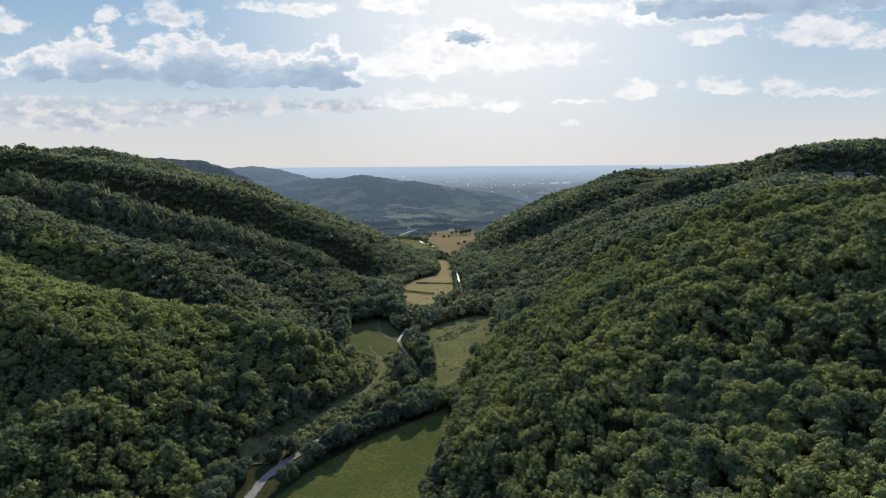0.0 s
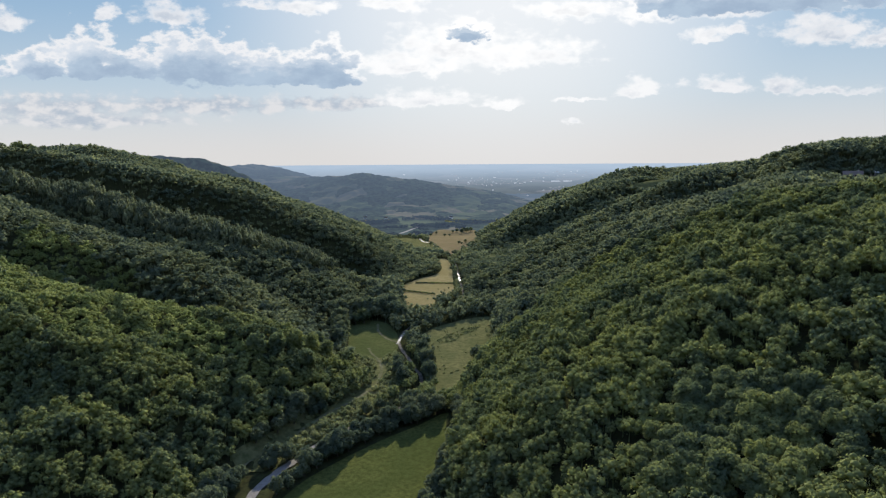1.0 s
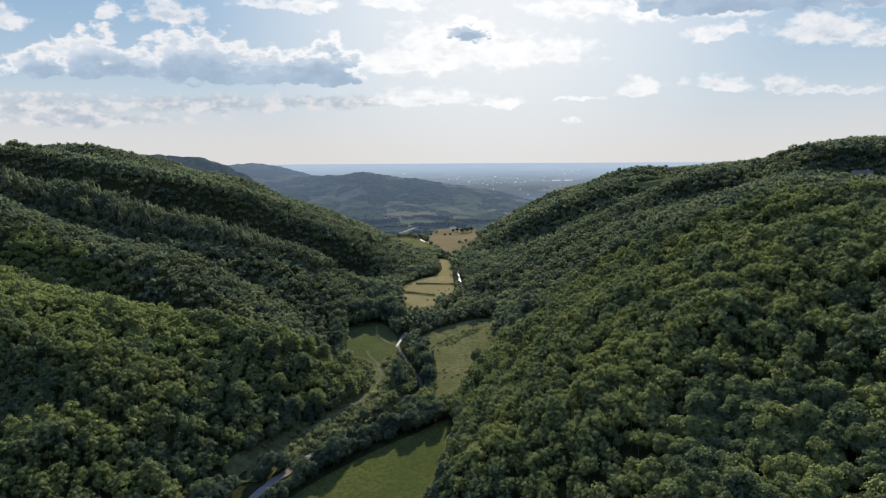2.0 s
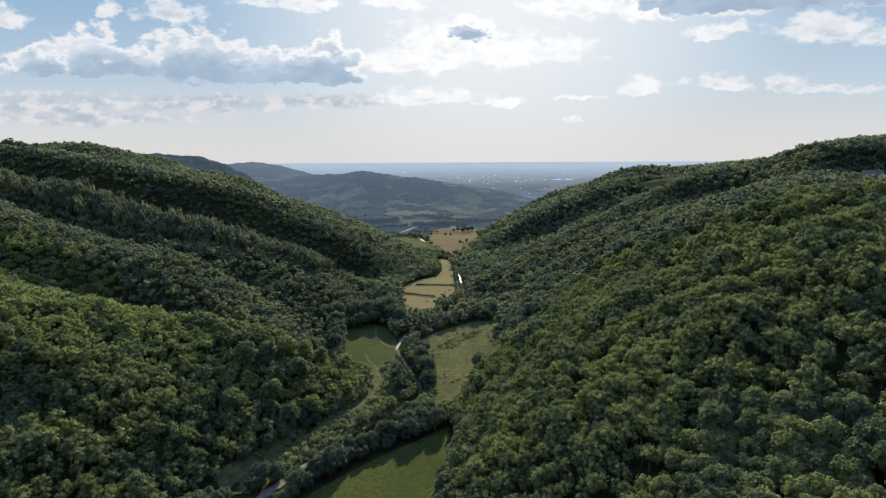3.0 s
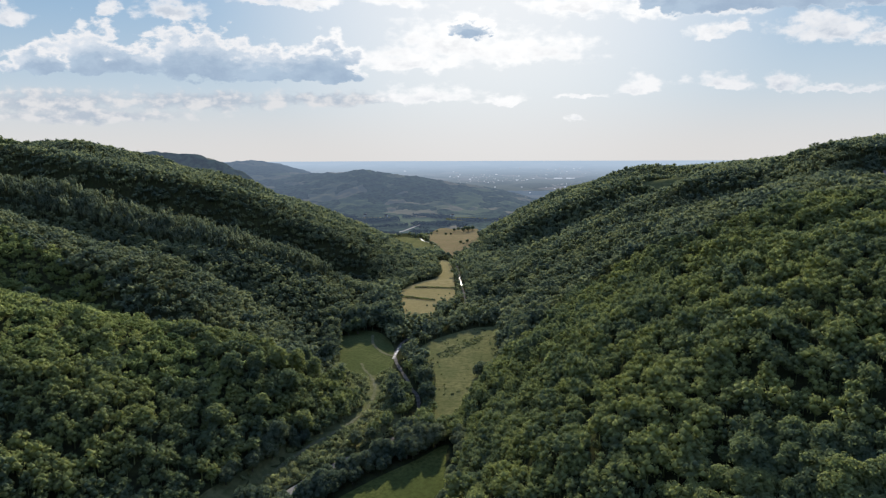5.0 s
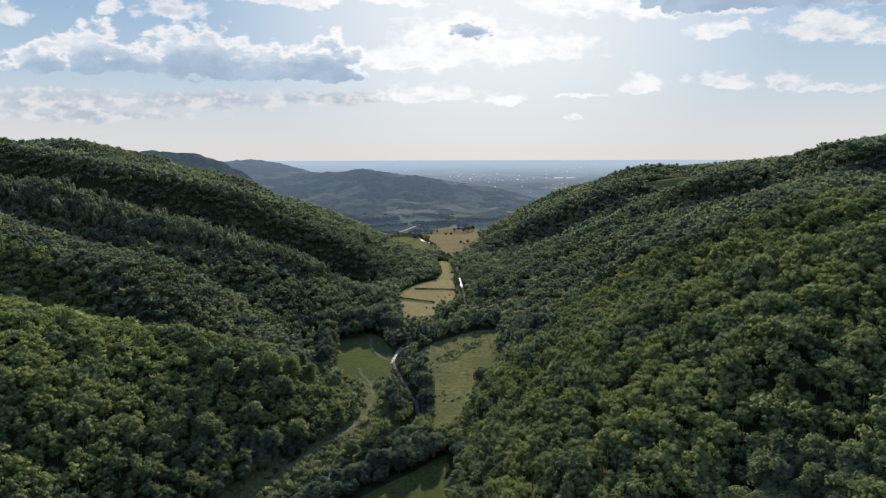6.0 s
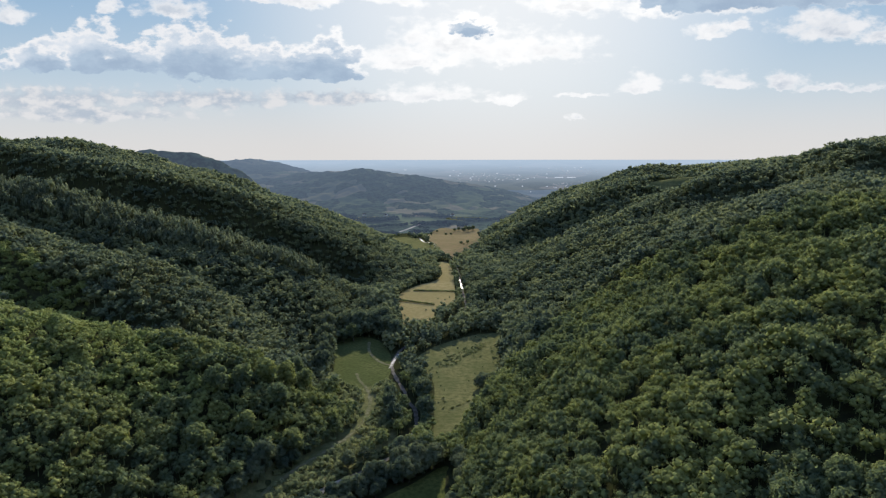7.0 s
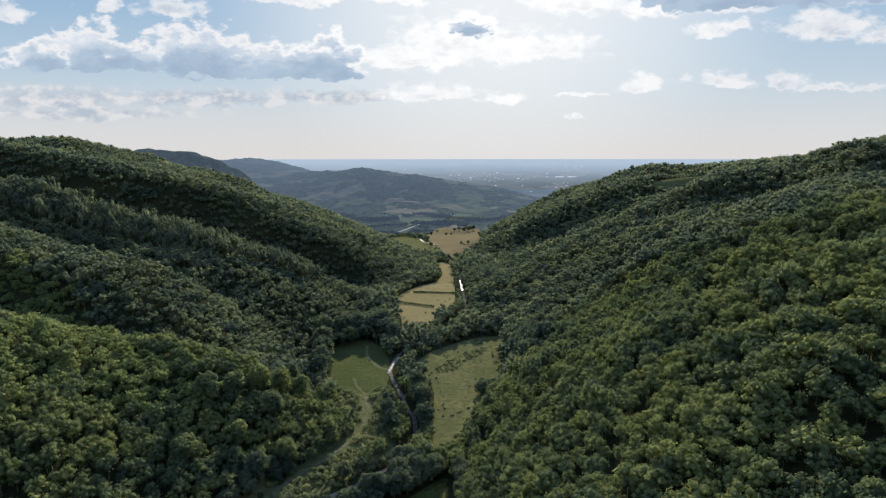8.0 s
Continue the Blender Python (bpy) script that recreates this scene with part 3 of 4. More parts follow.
sheet("field", BASIN_PASTURE, PASTURE, 12.0, 0.6, "green pasture in the basin beyond the valley", "field")
ribbon("stream", STREAM[5:], 0.95, WATER, 0.34, "narrow glinting stream with ripples and stones", "stream", 0.35)
# Glint strips: stronger ripples, and the bright glint put into a paler colour.
for first, last in ((7, 9), (19, 21), (24, 28)):
    ribbon("rapids", STREAM[first:last], 0.9 if first < 22 else 1.6, GLINT_WATER, 0.40, "rippled water over stones, its bright glints put into the colour", "rapids", 0.5, 1.5)
# One more short strip with its glint in the colour.
ribbon("rapids", [(-31.6, 388), (-31, 396), (-29.5, 407), (-28.5, 413)], 0.8, GLINT_WATER, 0.40, "rippled water over stones, its bright glints put into the colour", "rapids", 0.4, 1.5)
ribbon("gravel_bed", STREAM[:6], 1.8, GRAVEL, 0.30, "pale grey gravel bed of the stream", "gravel", 0.4)
ribbon("track", TRACK, 0.8, DIRT, 0.34, "rutted dirt track along the foot of the slope", "track", 0.45)
ribbon("track", UPPER_PATH, 0.9, DIRT, 0.36, "faint worn path across the grass clearing", "path", 0.2)
ribbon("road", FAR_ROAD, 3.5, TARMAC, 0.5, "pale straight country road far off", "road", 0.1, 10.0)


# ---- trees ----
ICO_V = np.array([(0, 0, 1)] + [(0.894 * math.cos(a * 1.2566), 0.894 * math.sin(a * 1.2566), 0.447) for a in range(5)]
                 + [(0.894 * math.cos((a + 0.5) * 1.2566), 0.894 * math.sin((a + 0.5) * 1.2566), -0.447) for a in range(5)] + [(0, 0, -1)])
ICO_F = np.array([(0, 1 + a, 1 + (a + 1) % 5) for a in range(5)] + [(1 + a, 6 + a, 1 + (a + 1) % 5) for a in range(5)]
                 + [(6 + a, 6 + (a + 1) % 5, 1 + (a + 1) % 5) for a in range(5)] + [(11, 6 + (a + 1) % 5, 6 + a) for a in range(5)])


OCT_V = np.array([(1, 0, 0), (0, 1, 0), (-1, 0, 0), (0, -1, 0), (0, 0, 1), (0, 0, -1)], float)
OCT_F = np.array([(0, 1, 4), (1, 2, 4), (2, 3, 4), (3, 0, 4), (1, 0, 5), (2, 1, 5), (3, 2, 5), (0, 3, 5)])


def crown_lobes(rng, radius, tall, count):
    """The rounded masses of a crown: centres and radii; the crown's middle lies at 0, 0, 0."""
    centres, radii = [(0, 0, -0.2 * tall)], [0.66 * radius]
    small = 0.62 if count < 6 else 0.52 if count < 9 else 0.44 if count < 14 else 0.38
    for i in range(count - 1):
        up = 0.95 - 1.45 * (i + rng.uniform(0.0, 0.9)) / (count - 1)
        turn = i * 2.4 + rng.uniform(-0.5, 0.5)
        reach = math.sqrt(max(0.02, 1 - up * up)) * rng.uniform(0.56, 0.82)
        centres.append((radius * reach * math.cos(turn), radius * reach * math.sin(turn), tall * up * 0.66))
        radii.append(radius * small * rng.uniform(0.78, 1.22))
    return np.array(centres), np.array(radii), np.array((1.0, 1.0, max(0.85, 0.75 * tall / radius)))


def crown_arrays(rng, radius, tall, lobes, leaves, size, corners, plain=False):
    """A crown: dark inner masses, and over them leaf clumps that face outwards in disorder."""
    centres, radii, stretch = crown_lobes(rng, radius, tall, lobes)
    r = np.random.RandomState(rng.randrange(1 << 30))
    verts, faces, count = [], [], 0
    for c, q in zip(centres, radii):
        ball, sides = (OCT_V, OCT_F) if plain else (ICO_V, ICO_F)
        verts.append(ball * ((0.80 if plain else 0.66) * q * r.uniform(0.85, 1.10, (len(ball), 1))) * stretch + c)
        faces.append(sides + count)
        count += len(ball)
    which = r.choice(len(centres), leaves * 3, p=radii ** 2 / (radii ** 2).sum())
    way_out = r.normal(size=(leaves * 3, 3)) + (0, 0, 0.35)
    way_out /= np.linalg.norm(way_out, axis=1)[:, None]
    at = centres[which] + way_out * stretch * (radii[which] * r.uniform(0.82, 1.12, leaves * 3))[:, None]
    buried = (np.linalg.norm((at[:, None] - centres[None]) / stretch, axis=2) < radii[None] * 0.74).any(1)
    low = at[:, 2] < -0.85 * tall
    pick = np.where(~buried & ~low)[0][:leaves]
    at, out = at[pick], way_out[pick] + r.normal(scale=0.22, size=(len(pick), 3))
    out /= np.linalg.norm(out, axis=1)[:, None]
    side = np.cross(out, r.normal(size=out.shape))
    side /= np.linalg.norm(side, axis=1)[:, None] + 1e-9
    other = np.cross(out, side)
    turn = np.arange(corners) * 2 * math.pi / corners
    spread = size * r.uniform(0.55, 1.25, (len(at), corners, 1)) * 0.5
    ring = at[:, None] + spread * (side[:, None] * np.cos(turn)[None, :, None] + other[:, None] * np.sin(turn)[None, :, None])
    ring += out[:, None] * r.uniform(-0.16, 0.16, (len(at), corners, 1)) * size
    leaf = np.arange(len(at) * corners).reshape(-1, corners) + count
    return np.concatenate(verts + [ring.reshape(-1, 3)]), np.concatenate(faces), leaf


def tube(path, radii, sides):
    """A tapered, bent tube through the points."""
    verts, faces = [], []
    for p, q in zip(path, radii):
        verts += [(p[0] + q * math.cos(2 * math.pi * i / sides), p[1] + q * math.sin(2 * math.pi * i / sides), p[2]) for i in range(sides)]
    for s in range(len(path) - 1):
        for i in range(sides):
            j = (i + 1) % sides
            faces.append((s * sides + i, s * sides + j, (s + 1) * sides + j, (s + 1) * sides + i))
    return np.array(verts), np.array(faces)


def tree_model(name, seed, radius, tall, stem, leaves, size, mat, label, group):
    """A tree of its own: trunk, limbs and crown. tall: half the crown's height; stem: the crown's middle above the ground."""
    rng = random.Random(seed)
    root = thing(name, label, "tree", group)
    bend = rng.uniform(-0.3, 0.3), rng.uniform(-0.3, 0.3)
    girth = 0.05 * radius + 0.05
    v, f = tube([(0, 0, -0.6), (bend[0] * 0.4, bend[1] * 0.4, stem * 0.4), (bend[0], bend[1], stem * 0.8), (bend[0] * 1.2, bend[1] * 1.2, stem + 0.3 * tall)],
                [girth * 1.5, girth, girth * 0.75, girth * 0.3], 7)
    part("trunk", mesh_of("trunk", v, f, BARK, True), root)
    for i in range(3):
        a = i * 2.1 + rng.uniform(0, 0.8)
        foot = Vector((bend[0] * 0.8, bend[1] * 0.8, stem * rng.uniform(0.5, 0.7)))
        tip = foot + Vector((math.cos(a) * radius * 0.6, math.sin(a) * radius * 0.6, tall * rng.uniform(0.4, 0.8)))
        v, f = tube([foot, foot.lerp(tip, 0.5) + Vector((0, 0, 0.15 * tall)), tip], [girth * 0.55, girth * 0.4, girth * 0.15], 5)
        part("limb", mesh_of("limb", v, f, BARK, True), root)
    v, core, leaf = crown_arrays(rng, radius, tall, 17, leaves, size, 4)
    part("crown", mesh_of("crown", v + (0, 0, stem), [core, leaf], mat, True), root)
    return root


def stand(name, places, models, label, category):
    """A whole wood in one mesh. places: rows x, y, z, scale, turn, model."""
    verts, tris, count = [], [], 0
    for i, (v, f) in enumerate(models):
        rows = places[places[:, 5] == i]
        if not len(rows):
            continue
        c, s = np.cos(rows[:, 4])[:, None], np.sin(rows[:, 4])[:, None]
        x, y, z = (v[None, :, j] * rows[:, 3, None] for j in range(3))
        verts.append(np.stack([x * c - y * s + rows[:, 0, None], x * s + y * c + rows[:, 1, None], z + rows[:, 2, None]], -1).reshape(-1, 3))
        tris.append((f[None] + (np.arange(len(rows)) * len(v))[:, None, None] + count).reshape(-1, 3))
        count += len(rows) * len(v)
    return np.concatenate(verts), np.concatenate(tris)


def wood_models(seed, n, radius, tall, stem, lobes, leaves, size, plain=True):
    """Plain trees for the joined woods, in n shapes: triangles only."""
    out = []
    for i in range(n):
        rng = random.Random(seed + i)
        k_ = rng.uniform(0.85, 1.15)
        v, core, leaf = crown_arrays(rng, radius * k_, tall * rng.uniform(0.85, 1.2), lobes, leaves, size, 3, plain)
        t = 0.10 * radius
        stem_v = np.array([(-t, 0, -0.5), (t, 0, -0.5), (0, t, -0.5), (0, 0, stem)])
        stem_f = np.array([(0, 1, 3), (1, 2, 3), (2, 0, 3)]) + len(v)
        out.append((np.concatenate([v + (0, 0, stem), stem_v]), np.concatenate([core, leaf, stem_f])))
    return out


HOUSE_AT = (267.0, 396.0)


def wooded(x, y, verge=3.4):
    """Where trees grow: not on fields, water, tracks, nor round the house."""
    free = np.ones(np.shape(x), bool)
    for outline, margin in ((NEAR_MEADOW, 1.5), (SLOPE_MEADOW, 1.5), (TRACK_MEADOW, 1.0), (HAY_FIELD, 1.5), (STUBBLE_FIELD, 2.0), (GREEN_FIELD, 2.0), (BASIN_FIELD, 2.0), (BASIN_PASTURE, 2.0), (HILL_CLEARING, 2.0)):
        ring = outline + outline[:1]
        free &= ~in_outline(x, y, outline) & (from_line(x, y, ring) > margin)
    free &= from_line(x, y, STREAM) > np.where(y < 226, 7.5, np.where(y < 500, 3.2, 2.6))
    free &= (from_line(x, y, TRACK) > verge) & (from_line(x, y, UPPER_PATH) > 2.5)
    free &= np.hypot(x - HOUSE_AT[0], (y - HOUSE_AT[1] + 7) * 0.7) > 8.0
    return free


def scrub(x, y):
    """Rough ground with bushes: between track and stream, and on the bank above the track."""
    return ((from_line(x, y, TRACK) < 15) | (from_line(x, y, STREAM[3:9]) < 6)) & (y > 238) & (y < 382) & (x < -20) & (slope_distance(x, y)[0] < 14) & ((y > 326) | (x > np.interp(y, [p[1] for p in TRACK], [p[0] for p in TRACK]) - 4))


def sites(x0, x1, y0, y1, step, seed):
    """Scattered places, about one a step."""
    r = np.random.RandomState(seed)
    gx, gy = np.meshgrid(np.arange(x0, x1, step), np.arange(y0, y1, step))
    gx = gx + (np.arange(gx.shape[0]) % 2)[:, None] * step * 0.5
    x = (gx + r.uniform(-0.42, 0.42, gx.shape) * step).ravel()
    y = (gy + r.uniform(-0.42, 0.42, gy.shape) * step).ravel()
    keep = np.abs(x) < 0.76 * y + 14
    return x[keep], y[keep]


BIG_TREES = [[(36, 330), (44, 400), (50, 450)], [(-34, 425), (0, 460), (40, 480)], [(-64, 430), (-50, 480), (-48, 570)], [(-34, 640), (-14, 668), (-12, 720)]]


def bigger(x, y):
    """Tall trees in rows and at the edges of the fields."""
    return 1 + 0.5 * np.maximum.reduce([np.clip(1.6 - from_line(x, y, line) / 9, 0, 1) for line in BIG_TREES])


r = np.random.RandomState(7)
# The nearest woods, up to about 330 m off.
x, y = sites(-320, 320, 95, 372, 3.95, 1)
young = in_outline(x + 7 * wave(x, y, 6.0, 0.2), y + 7 * wave(x, y, 7.0, 2.4), YOUNG_STAND) & (wave(x, y, 4.0, 1.9) < 0.75)
keep = wooded(x, y) & ~scrub(x, y) & ~young & (np.hypot(x, y - 40) < 330 + 34 * wave(x, y, 23.0, 0.9))
x, y = x[keep], y[keep]
size = np.clip(0.88 + 0.14 * wave(x, y, 11.0, 0.4) + r.normal(0, 0.19, len(x)), 0.45, 1.5)
size *= bigger(x, y)
west, east = slope_distance(x, y)
on_floor = (west + east) < 6
size[on_floor] = np.clip(size[on_floor], 0.7, 1.4)

# The trees of the stream banks and of the nearest slope stand as things of their own.
singles = np.zeros(len(x), bool)
bank = np.where(on_floor & (y > 190) & (x < 40))[0]
singles[bank[np.argsort(np.hypot(x[bank] + 30, y[bank] - 225))][:130]] = True
ahead = np.where(~singles & (x > 0))[0]
ahead = ahead[np.argsort(np.hypot(x[ahead] - 75, y[ahead] - 150))][:130]
singles[ahead] = True

TREE_LABEL = "leafy green oak with a rounded crown on the slope"
BANK_LABEL = "dark green broadleaf tree in the row along the stream"
oaks = [tree_model("tree", 100 + i, 3.1 + 0.25 * (i % 3), 3.6 + 0.2 * (i % 2), 4.6 + 0.2 * (i % 4), 1150, 0.58, LEAF_OAK, TREE_LABEL, "oaks of the slope") for i in range(7)]
banks = [tree_model("tree", 200 + i, 3.0 + 0.2 * (i % 3), 4.0, 4.4, 1050, 0.58, LEAF_DARK, BANK_LABEL, "trees of the stream bank") for i in range(5)]
chosen = np.where(singles)[0]
for count, i in enumerate(chosen):
    kinds = banks if on_floor[i] else oaks
    model = kinds[r.randint(len(kinds))]
    m = pose(x[i], y[i], float(height(x[i], y[i])) - 0.1, 0, 0, r.uniform(0, 360)) @ Matrix.Scale(size[i], 4)
    copied = copy_thing(model, m)
    copied.matrix_basis = m
for model in oaks + banks:
    for o in (*model.children_recursive, model):
        bpy.data.objects.remove(o)

rest = ~singles
models = wood_models(300, 14, 2.9, 3.2, 4.8, 11, 186, 0.60)
rows = np.column_stack([x[rest], y[rest], height(x[rest], y[rest]) - 0.1, size[rest], r.uniform(0, 6.28, rest.sum()), r.randint(0, len(models), rest.sum())])
v, f = stand("near_wood", rows, models, "", "")
tagged(new("woodland", mesh_of("woodland", v, f, LEAF_OAK, True)), "dense green oak woodland covering the near slopes", "woodland", kind="stuff")

# A stand of young trees on the flat top of the western spur.
x, y = sites(-300, -78, 242, 404, 3.0, 12)
keep = in_outline(x + 7 * wave(x, y, 6.0, 0.2), y + 7 * wave(x, y, 7.0, 2.4), YOUNG_STAND) & wooded(x, y) & ~scrub(x, y)
x, y = x[keep], y[keep]
size = np.clip(0.66 + 0.20 * wave(x, y, 5.0, 1.1) + r.normal(0, 0.20, len(x)), 0.30, 1.3)
models = wood_models(350, 8, 2.7, 2.6, 3.6, 9, 80, 0.80)
rows = np.column_stack([x, y, height(x, y) - 0.1, size, r.uniform(0, 6.28, len(x)), r.randint(0, len(models), len(x))])
v, f = stand("young_wood", rows, models, "", "")
tagged(new("woodland", mesh_of("woodland", v, f, LEAF_YOUNG, True)), "low bright green stand of young trees on the spur", "woodland", kind="stuff")

# The middle woods.
x, y = sites(-420, 420, 200, 690, 4.8, 2)
young = in_outline(x + 7 * wave(x, y, 6.0, 0.2), y + 7 * wave(x, y, 7.0, 2.4), YOUNG_STAND) & (wave(x, y, 4.0, 1.9) < 0.75)
keep = wooded(x, y) & ~scrub(x, y) & ~young & (np.hypot(x, y - 40) >= 330 + 34 * wave(x, y, 23.0, 0.9)) & (np.hypot(x, y) < 690)
x, y = x[keep], y[keep]
tall_wood = (from_line(x, y, [(-340, 500), (-285, 506), (-217, 514), (-155, 520), (-118, 527)]) < 22)
size = np.clip(0.94 + 0.15 * wave(x, y, 14.0, 2.0) + r.normal(0, 0.18, len(x)), 0.55, 1.7)
size *= bigger(x, y)
models = wood_models(400, 8, 3.0, 2.9, 4.3, 6, 50, 1.08)
b = ~tall_wood
rows = np.column_stack([x[b], y[b], height(x[b], y[b]) - 0.1, size[b], r.uniform(0, 6.28, b.sum()), r.randint(0, len(models), b.sum())])
v, f = stand("middle_wood", rows, models, "", "")
# These leaves carry a haze tint in their colour.
tagged(new("woodland", mesh_of("woodland", v, f, LEAF_HAZED, True)), "green broadleaf woodland on the spurs of the valley", "woodland", kind="stuff")
models = wood_models(500, 8, 2.1, 5.6, 7.4, 8, 96, 1.0)
b = tall_wood
rows = np.column_stack([x[b], y[b], height(x[b], y[b]) - 0.1, np.clip(size[b] * 1.05, 0.8, 1.4), r.uniform(0, 6.28, b.sum()), r.randint(0, len(models), b.sum())])
v, f = stand("tall_wood", rows, models, "", "")
tagged(new("woodland", mesh_of("woodland", v, f, LEAF_TALL, True)), "band of tall slender trees along the spur", "woodland", kind="stuff")

# The far woods.
x, y = sites(-760, 460, 600, 1745, 6.5, 3)
keep = wooded(x, y) & (np.hypot(x, y) >= 690) & (x < 0.6 * y) & ((y < 1180) | (x > -300) & (wave(x, y, 36.0, 0.6) + 0.5 * wave(x, y, 14.0, 2.0) > 0.30))
x, y = x[keep], y[keep]
size = np.clip(1.29 + 0.18 * wave(x, y, 18.0, 3.0) + r.normal(0, 0.16, len(x)), 0.7, 2.0)
models = wood_models(600, 6, 3.3, 2.6, 4.2, 3, 12, 1.9)
rows = np.column_stack([x, y, height(x, y) - 0.2, size, r.uniform(0, 6.28, len(x)), r.randint(0, len(models), len(x))])
# Haze is in the leaf colour up to 1180 m, beyond it in emission.
for first, last, mat, label in ((0, 1180, LEAF_HAZED, "dark green woodland on the far ridges"), (1180, 1800, HAZY_WOODS, "hazy rows of trees and copses in the far basin")):
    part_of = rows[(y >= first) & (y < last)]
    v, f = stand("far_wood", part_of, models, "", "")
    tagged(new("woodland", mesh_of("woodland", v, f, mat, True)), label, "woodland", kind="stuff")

# Bushes on the rough ground.
x, y = sites(-110, 0, 235, 384, 2.0, 4)
keep = scrub(x, y) & wooded(x, y, 3.0)
x, y = x[keep], y[keep]
keep = r.uniform(size=len(x)) < 0.72 + 0.3 * wave(x, y, 5.0, 1.0)
x, y = x[keep], y[keep]
models = wood_models(700, 6, 1.1, 0.9, 0.7, 3, 60, 0.55)
size = r.uniform(0.5, 1.9, len(x)) * r.uniform(0.8, 1.2, len(x))
rows = np.column_stack([x, y, height(x, y), size, r.uniform(0, 6.28, len(x)), r.randint(0, len(models), len(x))])
v, f = stand("scrub", rows, models, "", "")
tagged(new("bushes", mesh_of("bushes", v, f, LEAF_BUSH, True)), "low bright green bushes on rough ground by the track", "bushes", kind="stuff")

# Trees that stand alone or tower over the rest: x, y, height against the others.
CLEARING, BESIDE, BANK, EDGE, FOOT = "tall dark tree behind the grass clearing", "leafy dark tree beside the grass clearing", "dark tree on the stream bank", "tall dark green tree at the edge of the pasture", "broad tree at the foot of the wooded spur"
LONE_TREES = [(21, 360, 1.75, "round dark tree alone in the pasture"), (27, 366, 1.3, "small tree beside the round pasture tree"), (26, 344, 0.8, "small tree beside the pasture"),
              (-61, 440, 1.6, "leafy tree alone in the grass clearing"), (-67, 437, 1.2, "leafy tree alone in the grass clearing"), (-62, 284, 1.55, "tall bright green tree above the track"),
              (-60, 454, 2.3, CLEARING), (-49, 456, 2.2, CLEARING), (-39, 448, 2.1, CLEARING), (-69, 453, 2.2, CLEARING), (-78, 446, 2.0, CLEARING), (-42, 462, 2.3, CLEARING), (-33, 440, 2.0, CLEARING),
              (-77, 428, 2.1, BESIDE), (-73, 411, 1.9, BESIDE), (-71, 396, 1.8, BESIDE), (-69, 382, 1.7, BESIDE),
              (-86, 208, 1.2, "bright green tree beside the gravel bed"), (-93, 214, 1.1, "bright green tree beside the gravel bed"), (-100, 206, 1.25, "bright green tree beside the gravel bed"),
              (-14, 362, 1.5, BANK), (-10, 340, 1.6, BANK), (-9, 322, 1.5, BANK), (-26, 330, 1.3, BANK), (-23, 316, 1.4, BANK), (-12, 350, 1.3, BANK), (-27, 342, 1.1, BANK),
              (35, 340, 1.7, EDGE), (42, 350, 2.0, EDGE), (42, 364, 1.9, EDGE), (48, 360, 2.2, EDGE), (43, 376, 2.0, EDGE), (46, 374, 2.3, EDGE), (54, 378, 2.2, EDGE), (52, 364, 2.1, EDGE),
              (43, 390, 1.9, EDGE), (48, 390, 2.1, EDGE), (42, 406, 1.8, EDGE), (27, 330, 1.3, EDGE),
              (-72, 300, 1.6, FOOT), (-80, 312, 1.8, FOOT), (-86, 300, 1.5, FOOT), (-74, 322, 1.7, FOOT), (-68, 334, 1.5, FOOT), (-78, 278, 1.5, FOOT), (-94, 292, 1.7, FOOT), (-90, 262, 1.6, FOOT), (-76, 346, 1.5, FOOT)]
for i, (tx, ty, ts, label) in enumerate(LONE_TREES):
    mat = LEAF_DARK if "dark" in label else LEAF_OAK
    low = "pasture tree" in label or "alone in the pasture" in label
    tree = tree_model("tree", 800 + i, 3.0, 2.7 if low else 3.9, 2.2 if low else 4.3, 800, 0.62, mat, label, "")
    tree.matrix_basis = pose(tx, ty, float(height(tx, ty)) - 0.1, 0, 0, 50 * i) @ Matrix.Scale(ts, 4)
# Broad trees on the western skyline.
for i, (tx, ty, ts) in enumerate([(-519, 735, 3.1), (-507, 738, 2.6), (-498, 735, 1.5), (-480, 745, 1.5), (-532, 722, 1.6), (-486, 748, 1.2)]):
    tree = tree_model("tree", 850 + i, 3.0, 3.0, 5.0, 300, 0.9, LEAF_OAK, "broad tree that stands out on the ridge", "trees on the ridge")
    tree.matrix_basis = pose(tx, ty, float(height(tx, ty)) - 0.1, 0, 0, 50 * i) @ Matrix.Scale(ts, 4)

# Single trees and a small grove in the far fields.
field_tree = tree_model("tree", 870, 3.0, 3.2, 3.8, 260, 0.85, LEAF_DARK, "dark tree standing in the far stubble field", "trees of the far fields")
for i, (tx, ty, ts) in enumerate([(25, 992, 0.9), (32, 895, 0.8), (28, 930, 0.7), (1, 1266, 1.0), (12, 1290, 0.9), (40, 1350, 1.7), (52, 1362, 1.9), (62, 1380, 1.8), (46, 1385, 1.6), (30, 1375, 1.4), (20, 1362, 1.2), (-18, 1340, 1.0),
                                  (-30, 1290, 1.1), (-38, 1220, 1.2), (-46, 1130, 1.4), (-54, 1110, 1.2), (-30, 1010, 1.3), (-22, 960, 1.1), (-70, 1200, 1.5), (-8, 800, 1.3), (-16, 790, 1.4), (-24, 782, 1.4), (3, 792, 1.2)]):
    m = pose(tx, ty, float(height(tx, ty)) - 0.1, 0, 0, 70 * i) @ Matrix.Scale(ts, 4)
    copied = copy_thing(field_tree, m)
    copied.matrix_basis = m
for o in (*field_tree.children_recursive, field_tree):
    bpy.data.objects.remove(o)


